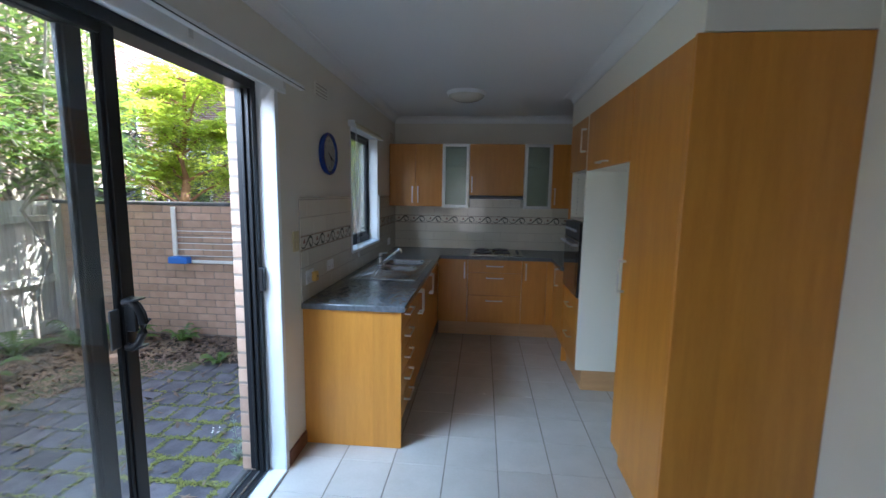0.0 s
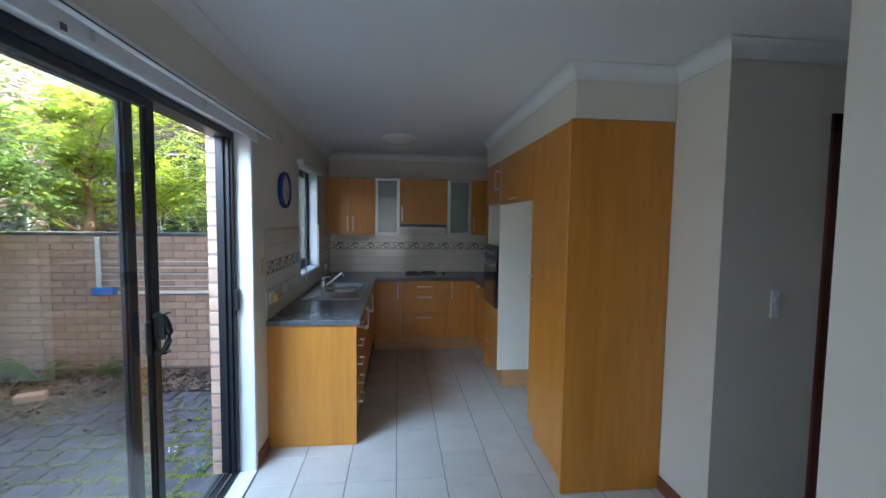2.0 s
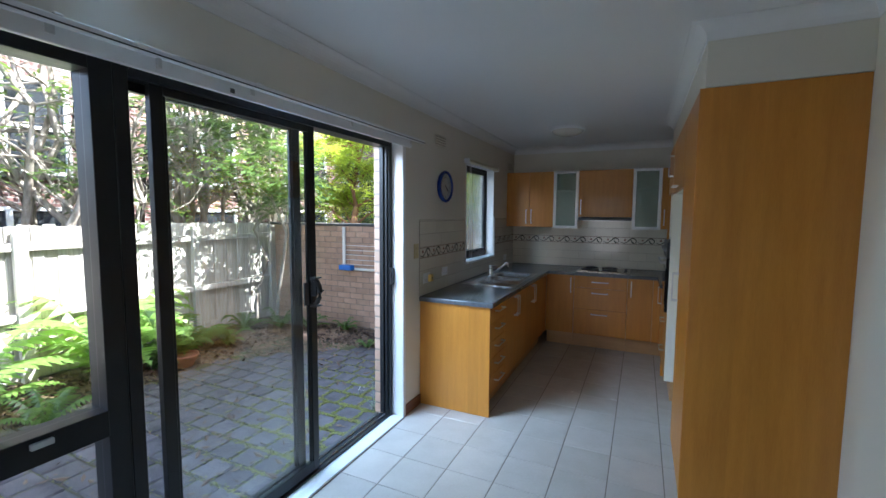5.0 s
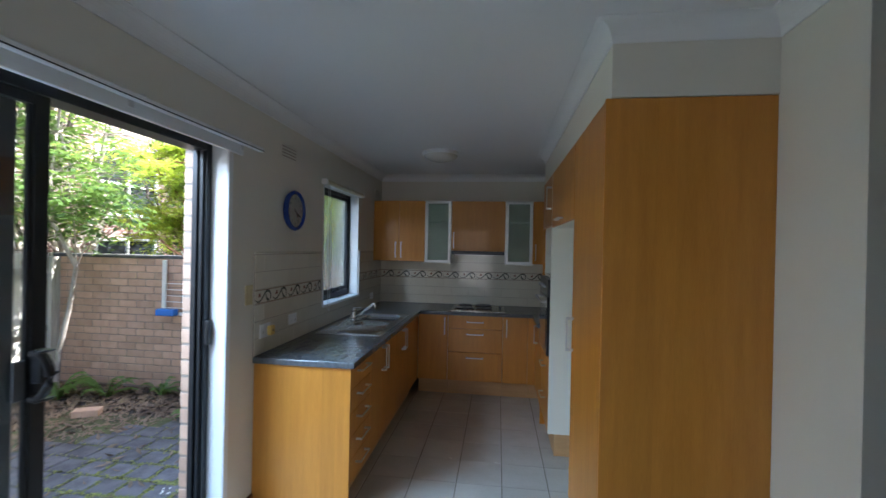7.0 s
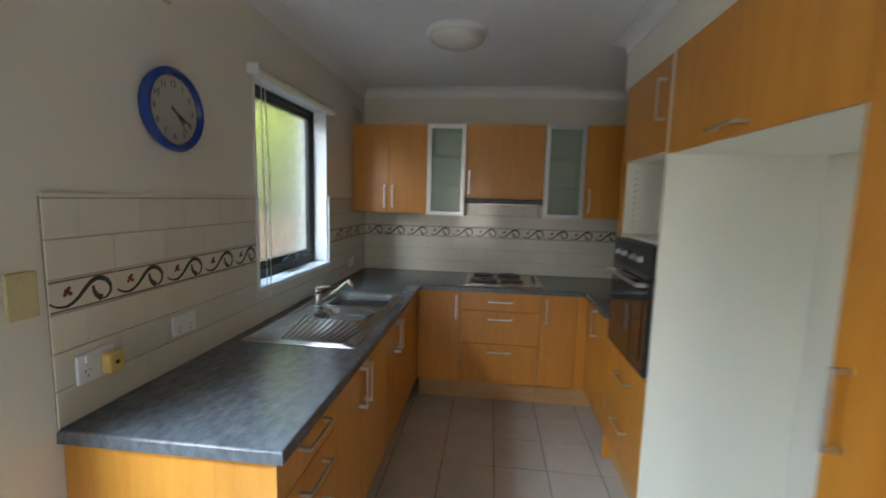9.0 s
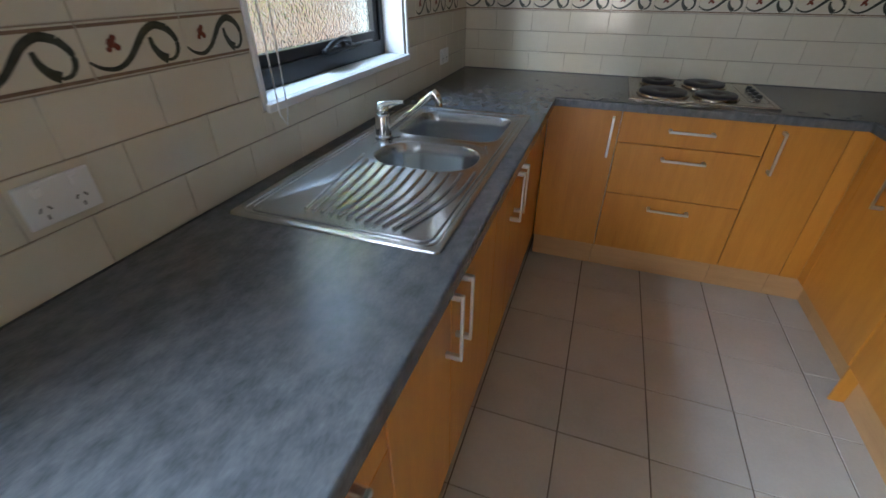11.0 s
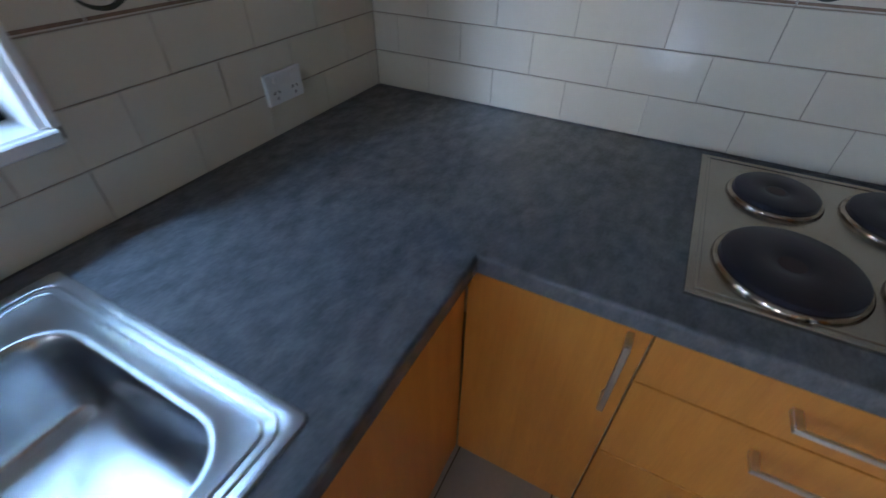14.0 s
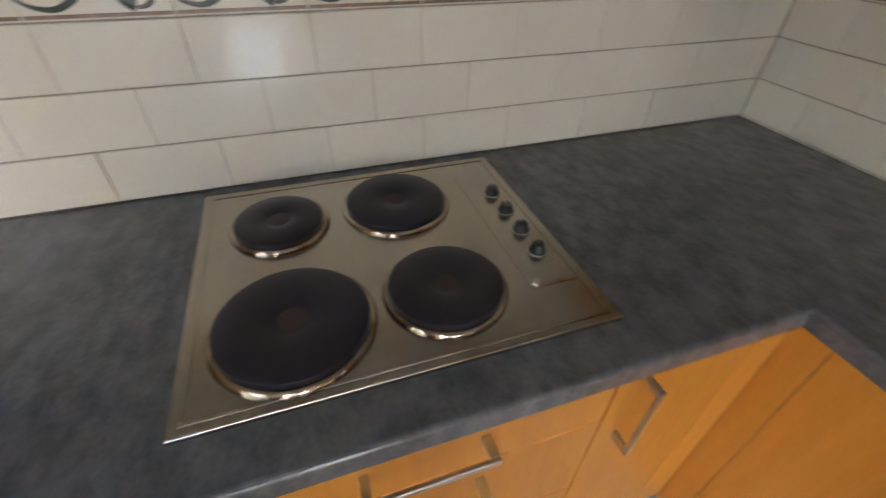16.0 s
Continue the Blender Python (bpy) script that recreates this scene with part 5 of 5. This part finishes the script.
tree("slim pale-stemmed tree leaning over the paling fence", -4.55, -2.5, 4.4, (0.3, 0.3), 0.045, 1.0, 2.2, 1000, M_LEAF, 0.115, 22, 3, 0.35)
tree("slim pale-stemmed tree leaning over the paling fence", -4.7, -0.2, 5.0, (0.2, -0.5), 0.05, 1.2, 2.3, 1300, M_LEAF, 0.115, 23, 3, 0.45)
tree("dark-stemmed tree between the fence and the flats", -6.7, -1.5, 6.0, (0.1, 0.3), 0.08, 1.1, 1.7, 1200, M_LEAF3, 0.10, 24, 4, 0.9, M_DARKBARK)
tree("sunlit yellow-green tree far behind the garden wall", -3.6, 7.2, 6.5, (0.1, 0.3), 0.12, 2.4, 2.0, 9000, M_LEAF2, 0.13, 25, 2, 0.9, M_ORANGEBARK)

tree("dense green shrub behind the garden wall near the house", -1.15, 1.7, 3.4, (-0.1, 0.1), 0.06, 1.15, 1.7, 9000, M_LEAF, 0.10, 26, 3, 0.5)
tree("group of bare pale stems behind the paling fence", -4.75, -1.5, 5.0, (0.1, 0.1), 0.066, 0.8, 2.5, 700, M_LEAF, 0.10, 27, 4, 0.7)
tree("group of bare pale stems behind the paling fence", -4.8, -3.3, 5.0, (0.2, 0.3), 0.07, 0.8, 2.5, 700, M_LEAF, 0.10, 28, 4, 0.8)
tree("group of bare pale stems behind the paling fence", -5.0, 0.3, 5.2, (0.0, 0.1), 0.066, 0.8, 2.5, 900, M_LEAF, 0.10, 29, 4, 0.7)

for k, (y, lean) in enumerate(((-1.22, (0.1, -0.35)), (-0.82, (0.05, -0.12)), (-0.16, (0.0, 0.1)), (0.36, (0.05, -0.3)))):
    tree("tall bare pale trunk behind the paling fence", -4.8, y, 5.4, lean, 0.062, 0.7, 3.1, 500, M_LEAF, 0.115, 70 + k, 1, 0)


def fern(label, x, y, size, fronds, mat, seed, z=G):
    """A fern: arching fronds with paired leaflets."""
    r = random.Random(seed)
    t = thing("fern", label, "plant", x, y, z, 0, "garden ferns")
    for f in range(fronds):
        az, ln, rise = r.uniform(0, 6.28), size * r.uniform(0.7, 1.1), r.uniform(0.4, 1.15)
        verts, faces = [], []
        d = Vector((math.cos(az), math.sin(az), 0))
        side = Vector((-d.y, d.x, 0))
        prev = None
        for i in range(15):
            s = i / 14
            p = d * ln * s * (0.45 + 0.55 * (1 - rise * 0.4)) + Vector((0, 0, ln * rise * (1.9 * s - 1.45 * s * s)))
            w = ln * 0.26 * math.sin(math.pi * min(1, 0.12 + 0.88 * s)) * (1 - 0.25 * s)
            spine = len(verts)
            verts.append(tuple(p))
            for n, sg in enumerate((-1, 1)):
                k = len(verts)
                tip = p + side * sg * w + d * w * 0.35 + Vector((0, 0, -0.12 * w))
                verts += [tuple((p + tip) / 2 - d * ln * 0.022), tuple(tip), tuple((p + tip) / 2 + d * ln * 0.028)]
                faces.append((spine, k, k + 1, k + 2))
                if prev is not None:
                    faces.append((prev, spine, prev + 3 + 3 * n))
            prev = spine
        me = bpy.data.meshes.new("frond")
        me.from_pydata(verts, [], faces)
        me.materials.append(mat)
        ob = new("frond", me)
        ob.parent = t
    return t


# Lighter than the other ferns' green, the sun on them put into the colour
M_SUNFERN = leaf_material("sunlit_fern_leaf", (0.14, 0.28, 0.055), (0.28, 0.44, 0.11))
for k, (x, y, s, n, mt) in enumerate(((-3.58, -3.2, 1.35, 28, M_SUNFERN), (-3.42, -2.45, 0.62, 22, M_LEAF), (-3.28, -2.9, 0.6, 14, M_LEAF), (-3.75, -2.2, 0.5, 11, M_LEAF), (-3.3, -1.95, 0.42, 10, M_LEAF),
                                      (-3.7, -1.35, 0.45, 10, M_LEAF), (-3.35, -1.0, 0.42, 10, M_LEAF), (-2.9, -0.85, 0.4, 10, M_LEAF), (-3.45, -4.3, 0.8, 14, M_SUNFERN), (-3.3, -5.2, 0.8, 14, M_SUNFERN),
                                      (-1.55, -1.25, 0.22, 8, M_LEAF), (-2.7, -4.1, 0.5, 10, M_LEAF), (-2.35, -0.7, 0.3, 9, M_LEAF))):
    fern("sunlit bright green fern growing by the fence" if mt is M_SUNFERN else "small green fern growing in the leaf litter", x, y, s, n, mt, 50 + k)


def joint_place(x, y, r, across, spread):
    """The place on the nearest paver joint, along a row or across it."""
    row = round((PAVER_Y - y) / PAVER)
    if across:
        x0 = PAVER_X[(row + 1) % 2] + PAVER / 2
        x = x0 - round((x0 - x) / PAVER) * PAVER + r.gauss(0, spread)
        y = PAVER_Y - row * PAVER + r.uniform(-0.5, 0.5) * PAVER
    else:
        y = PAVER_Y - (row + 0.5) * PAVER + r.gauss(0, spread)
    return min(x, -0.27), y, G + 0.013


def grass_place(r):
    return joint_place(r.uniform(-3.0, -0.3), r.uniform(-6.5, -1.6), r, r.random() < 0.4, 0.010)


scatter("moss_tufts", 1300, grass_place, (0.008, 0.020), M_MOSSLEAF, "tiny moss and weed tufts in the paver joints", "moss", 0.9)


def moss_place(r):
    y = max(-6.0, min(-1.6, -2.75 + r.gauss(0, 0.6)))
    return joint_place(-0.28 - abs(r.gauss(0, 0.75)), y, r, r.random() < 0.42, 0.012)


scatter("moss_patches", 9500, moss_place, (0.007, 0.019), M_MOSSLEAF, "yellow-green moss growing along the paver joints", "moss", 0.22)
M_WISP = leaf_material("grey_green_leaf", (0.17, 0.23, 0.15), (0.30, 0.36, 0.25))
weed = thing("weed", "pale wispy grey-green weed growing beside the door frame", "plant", -0.47, -2.70, G)
r5 = random.Random(5)


def blade(bm, base, tip, w):
    d = tip - base
    side = d.cross(Vector((0.2, 0.1, 1))).normalized() * w
    mid = base + d * 0.55 + Vector((0, 0, 0.12 * d.length))
    bm.faces.new([bm.verts.new(p) for p in (base, mid + side, tip, mid - side)])


for tip in (Vector((-0.07, 0.06, 0.27)), Vector((0.03, 0.03, 0.14)), Vector((-0.10, -0.03, 0.11)), Vector((0.02, -0.07, 0.09)), Vector((-0.04, 0.10, 0.10))):
    knee = Vector((tip.x * 0.35, tip.y * 0.35, tip.z * 0.6))
    stalk = part("stalk", tube(bmesh.new(), [(0, 0, 0), knee, tip], 0.0022, 5, 0.0012), M_WISP, weed)
    leaves = bmesh.new()
    for k in range(int(14 + tip.z * 60)):
        f = (k + 0.5) / (14 + tip.z * 60)
        p = knee * (f / 0.55) if f < 0.55 else knee.lerp(tip, (f - 0.55) / 0.45)
        ang, ln = k * 2.4 + r5.uniform(-0.5, 0.5), r5.uniform(0.022, 0.05) * (1.2 - 0.6 * f)
        blade(leaves, p, p + Vector((math.cos(ang) * ln, math.sin(ang) * ln, ln * r5.uniform(0.1, 0.7))), 0.0032)
    part("leaves", leaves, M_WISP, stalk)
flowers = thing("weed_flower", "cluster of tiny white flowers on a thin stalk", "plant", -0.76, -2.52, G)
for k in range(7):
    top = Vector((r5.gauss(0, 0.028), r5.gauss(0, 0.028), r5.uniform(0.07, 0.10)))
    stalk = part("stalk", tube(bmesh.new(), [(0, 0, 0), (top.x * 0.4, top.y * 0.4, 0.05), top], 0.0011, 4, 0.0008), M_WISP, flowers)
    part("flower", lathe(bmesh.new(), [(0.001, 0.0), (0.006, 0.002), (0.007, 0.004), (0.003, 0.006), (0, 0.006)], Matrix.Translation(top), 7), M_WHITE, stalk)
pot = thing("plant_pot", "low terracotta bowl pot among the ferns", "pot", -3.06, -2.72, G)
part("bowl", lathe(bmesh.new(), [(0.10, 0.0), (0.15, 0.10), (0.165, 0.12), (0.165, 0.14), (0.15, 0.14), (0.14, 0.11), (0, 0.10)], None, 28), M_TERRA, pot, "", True)

# folding clothes airer on the garden wall
ay = GARDEN_Y - 0.02
air = thing("clothes_airer", "white folding clothes airer fixed to the brick wall", "clothes airer", -2.52, ay, 0.74)
part("post", box(-0.02, 0.03, -0.03, 0.0, 0.0, 0.62, b=0.006), M_WHITE, air)
part("post", box(1.25, 1.30, -0.03, 0.0, 0.0, 0.62, b=0.006), M_WHITE, air)
part("rail", box(-0.05, 1.33, -0.055, -0.03, -0.03, 0.005, b=0.005), M_WHITE, air)
for k in range(5):
    part("rod", tube(bmesh.new(), [(0.0, -0.036 - 0.003 * k, 0.055 + 0.072 * k), (1.28, -0.036 - 0.003 * k, 0.055 + 0.072 * k)], 0.0045, 8), M_WHITE, air, "", True)
part("peg_basket", box(0.0, 0.23, -0.15, -0.056, -0.028, 0.05, b=0.012, seg=2), M_PEG, air, "blue plastic peg basket")
brick_bit = thing("loose_brick", "loose pink brick lying in the leaf litter", "brick", -2.6, -1.35, G + 0.02, 25)
part("brick", box(-0.115, 0.115, -0.055, 0.055, -0.02, 0.055, b=0.008), M_BRICK, brick_bit)


# neighbouring brick buildings
def building(label, x, y, rz, w, h, storeys, bays):
    b = thing("apartment_building", label, "building", x, y, G, rz, "neighbouring buildings")
    wall = part("wall", box(0, w, 0, 6, 0, h), M_REDBRICK, b, "dark red brick wall")
    part("roof", box(-0.3, w + 0.3, -0.4, 6.3, h, h + 0.25, b=0.03), M_CONC, b)
    for s in range(storeys):
        for k in range(bays):
            wx, wz = w * (k + 0.5) / bays, 0.25 + 2.2 * s
            wi = part("window", box(wx - 0.85, wx + 0.85, -0.02, -0.003, wz, wz + 1.5), M_PANE, b, "dark window glass")
            fr2 = bmesh.new()
            for a in ((-0.92, -0.83), (-0.04, 0.04), (0.83, 0.92)):
                bx(fr2, wx + a[0], wx + a[1], -0.07, 0.0, wz - 0.07, wz + 1.57, 0.006)
            for a in ((-0.07, 0.0), (0.70, 0.76), (1.50, 1.57)):
                bx(fr2, wx - 0.83, wx + 0.83, -0.065, -0.001, wz + a[0], wz + a[1], 0.006)
            part("frame", fr2, M_TRIM, wi, "white painted window frame")
            part("sill", box(wx - 1.0, wx + 1.0, -0.12, 0.0, wz - 0.15, wz - 0.07, b=0.01), M_CONC, wi)
    return b


building("dark red brick flats with white windows beyond the fence", -8.0, -7.6, 90, 14.0, 6.4, 2, 4)
building("red brick flats behind the sunlit garden trees", -12, 10.5, 0, 18, 5.6, 2, 5)

# ---------------------------------------------------------------- pieces of walls and floors
garden_wall = structure("garden_wall", box(-4.3, -0.26, GARDEN_Y + 0.006, GARDEN_Y + 0.20, G - 0.1, 1.375), M_MORTAR, "pinkish brick garden wall with dark coping", "wall")
part("coping", box(-4.3, -0.26, GARDEN_Y - 0.012, GARDEN_Y + 0.22, 1.376, 1.412, b=0.006), M_CONC, garden_wall)
for row in range(18):
    z = 1.3325 - row * 0.0862
    x = -0.39 + (0.12 if row % 2 else 0.0)
    while x > -4.2:
        piece("brick", (0.231, 0.09, 0.076), M_BRICK, garden_wall, pose(x, GARDEN_Y + 0.045 + rng.uniform(-0.002, 0.002), z, 0, 0, rng.uniform(-0.4, 0.4)), 0.004)
        x -= 0.241
facade = structure("facade_pier", box(-0.243, -0.113, DOOR_Y1 - 0.018, WIN_Y0, G, CEIL + 0.1), M_MORTAR, "brick outer wall beside the sliding door", "wall")
for row in range(31):
    z = G + 0.043 + row * 0.0862
    for k in range(2):
        off = 0.12 if row % 2 else 0.0
        if k == 0:
            ln = 0.231 - off
            piece("brick", (0.11, ln, 0.076), M_BRICK, facade, pose(-0.195 + 0.002, DOOR_Y1 - 0.02 + ln / 2, z), 0.004)
        else:
            piece("brick", (0.11, 0.231, 0.076), M_BRICK, facade, pose(-0.195 + 0.002, DOOR_Y1 - 0.02 + 0.241 - off + 0.1155, z), 0.004)

floor = structure("floor", box(-0.1, 4.6, REAR, 0.0, -0.010, -0.0030), M_FGROUT, "pale square ceramic floor tiles with grey grout", "floor")
TP = 0.3035
rest = bmesh.new()
for i in range(-3, 13):
    for j in range(-10, 19):
        x0, x1 = 0.886 + TP * i, 0.886 + TP * (i + 1)
        y1, y0 = -2.872 - TP * j, -2.872 - TP * (j + 1)
        x0, x1, y0, y1 = max(x0, 0.0), min(x1, 4.6), max(y0, REAR), min(y1, 0.0)
        if x1 - x0 < 0.02 or y1 - y0 < 0.02 or (x0 > 2.45 and not (-4.9 < y0 and y1 < -3.5)) or (x0 > 2.0 and y1 < -4.75):
            continue
        key = (x1 - x0 - 0.0045, y1 - y0 - 0.0028, 0.007)
        m = pose((x0 + x1) / 2, (y0 + y1) / 2, -0.0035 + rng.uniform(-0.0003, 0.0003), rng.uniform(-0.05, 0.05), rng.uniform(-0.05, 0.05), 0)
        if y0 > -6.2:
            piece("floor_tile", key, M_FTILE, floor, m, 0.0016)
        else:
            bmesh.ops.create_cube(rest, size=1.0, matrix=m @ Matrix.Diagonal((*key, 1)))
tagged(part("floor_tile_rest", rest, M_FTILE, floor, "further floor tiles"), kind="stuff")

# splashback tiles: u runs along the wall, the face looks towards +n
ROWS = [(0.902, 1.0015), (1.0040, 1.1035), (1.1060, 1.2055), (1.3005, 1.4030), (1.4055, 1.5090)]


def bend(pts, n=4):
    """Smooth points (x, z) into a curve in the plane of a tile."""
    out = []
    for i in range(len(pts) - 1):
        p0, p1, p2, p3 = (Vector(pts[max(0, min(len(pts) - 1, i + k))]) for k in (-1, 0, 1, 2))
        for k in range(n):
            t = k / n
            q = 0.5 * (2 * p1 + (p2 - p0) * t + (2 * p0 - 5 * p1 + 4 * p2 - p3) * t * t + (3 * p1 - p0 - 3 * p2 + p3) * t ** 3)
            out.append((q.x, 0.0, q.y))
    return out + [(pts[-1][0], 0.0, pts[-1][1])]


def motif_mesh(which):
    bm = bmesh.new()
    if which == "wave":
        tube(bm, bend([(-0.1, -0.014), (-0.082, -0.026), (-0.055, -0.030), (-0.028, -0.018), (-0.004, 0.004)]), 0.0022, 4, 0.0060)
        tube(bm, bend([(-0.004, 0.004), (0.016, 0.022), (0.040, 0.031), (0.064, 0.024)]), 0.0062, 4, 0.0072)
        tube(bm, bend([(0.064, 0.024), (0.078, 0.006), (0.078, -0.014), (0.066, -0.028), (0.050, -0.031)]), 0.0070, 4, 0.0024)
    elif which == "leaf":
        tube(bm, bend([(0.024, 0.012), (0.026, -0.004), (0.036, -0.020), (0.050, -0.029)]), 0.0040, 4, 0.0095)
    elif which == "berry":
        for px, pz, rr in ((-0.052, 0.010, 0.0085), (-0.043, 0.003, 0.0062), (-0.059, 0.001, 0.005), (-0.046, 0.018, 0.0055)):
            lathe(bm, [(rr, -0.001), (rr * 0.9, 0.0012), (0, 0.0016)], pose(px, 0, pz, 90, 0, 0), 8)
    else:
        for z in (-0.0395, 0.0395):
            bx(bm, -0.0985, 0.0985, -0.001, 0.001, z - 0.0026, z + 0.0026)
    for v in bm.verts:
        v.co.y *= 0.12 if which in ("wave", "leaf") else 1
    return bm


MOTIF = [("wave", mesh_of("wave", motif_mesh("wave"), M_MGREEN)), ("leaf", mesh_of("leaf", motif_mesh("leaf"), M_MGREEN)), ("berry", mesh_of("berry", motif_mesh("berry"), M_MRED)), ("border_line", mesh_of("border_line", motif_mesh("line"), M_MBROWN))]


def tile_wall(wall, origin, rz, length, first, top=1.5, hole=None, border=None):
    """Rows of glazed tiles on a wall; local x runs along it, -y is outward; hole: (u0, u1, z0)."""
    base = pose(*origin, 0, 0, rz)
    spans = []
    for n, (z0, z1) in enumerate(ROWS):
        if z0 > top:
            continue
        u = -first if n in (0, 2, 4) else -first - 0.1
        while u < length:
            spans.append(("tile", max(u, 0) + 0.0005, min(u + 0.2, length) - 0.0005, z0, z1))
            u += 0.2
    u = -(first if border is None else border)
    while u < length:
        spans.append(("border_tile", max(u, 0) + 0.0005, min(u + 0.2, length) - 0.0005, 1.2080, 1.2980))
        u += 0.2
    for name, u0, u1, z0, z1 in spans:
        todo = [(u0, u1, z0, z1)]
        if hole and z1 > hole[2] and u1 > hole[0] and u0 < hole[1]:
            todo = [(u0, hole[0], z0, z1)] if u0 < hole[0] else []
            todo += [(hole[1], u1, z0, z1)] if u1 > hole[1] else []
            if z0 < hole[2] - 0.01:
                todo.append((max(u0, hole[0]), min(u1, hole[1]), z0, hole[2]))
        for a, c, d, e in todo:
            if c - a < 0.008 or e - d < 0.008:
                continue
            t = piece(name, (c - a, 0.006, e - d), M_TILE, wall, base @ pose((a + c) / 2, -0.004 + rng.uniform(-0.0003, 0.0003), (d + e) / 2, rng.uniform(-0.12, 0.12), 0, rng.uniform(-0.12, 0.12)), 0.0012)
            if name == "border_tile":
                for mn, me in MOTIF:
                    if c - a > 0.15 or mn == "border_line":
                        o = new(mn, me)
                        o.parent = t
                        o.matrix_basis = Matrix.Translation((0, -0.0034, 0)) @ Matrix.Diagonal(((c - a) / 0.2, 1, 1, 1))


part("grout", box(0.0002, 0.0035, -2.747, WIN_Y0 - 0.012, 0.90, 1.515), M_GROUT, wall_west)
part("grout", box(0.0002, 0.0035, WIN_Y0 - 0.012, WIN_Y1 + 0.012, 0.90, WIN_Z0 - 0.024), M_GROUT, wall_west)
part("grout", box(0.0002, 0.0035, WIN_Y1 + 0.012, -0.0035, 0.90, 1.515), M_GROUT, wall_west)
part("grout", box(0.0002, 2.3295, -0.0035, -0.0002, 0.90, 1.515), M_GROUT, wall_north)
part("grout", box(2.3265, 2.3298, -1.16, -0.0036, 0.90, 1.515), M_GROUT, wall_east)
tile_wall(wall_west, (0, -2.745, 0), 90, 2.738, 0.10, 1.5, (2.745 + WIN_Y0 - 0.013, 2.745 + WIN_Y1 + 0.013, WIN_Z0 - 0.022), 0.0)
tile_wall(wall_north, (0.007, 0, 0), 0, 2.315, 0.02, 1.5)
tile_wall(wall_east, (2.33, -0.008, 0), -90, 1.15, 0.05, 1.5)
part("cap_tile", box(0.0006, 0.0085, -2.747, WIN_Y0 - 0.013, 1.512, 1.526, b=0.003), M_TILE, wall_west)
part("cap_tile", box(0.0006, 0.0085, WIN_Y1 + 0.013, -0.008, 1.512, 1.526, b=0.003), M_TILE, wall_west)
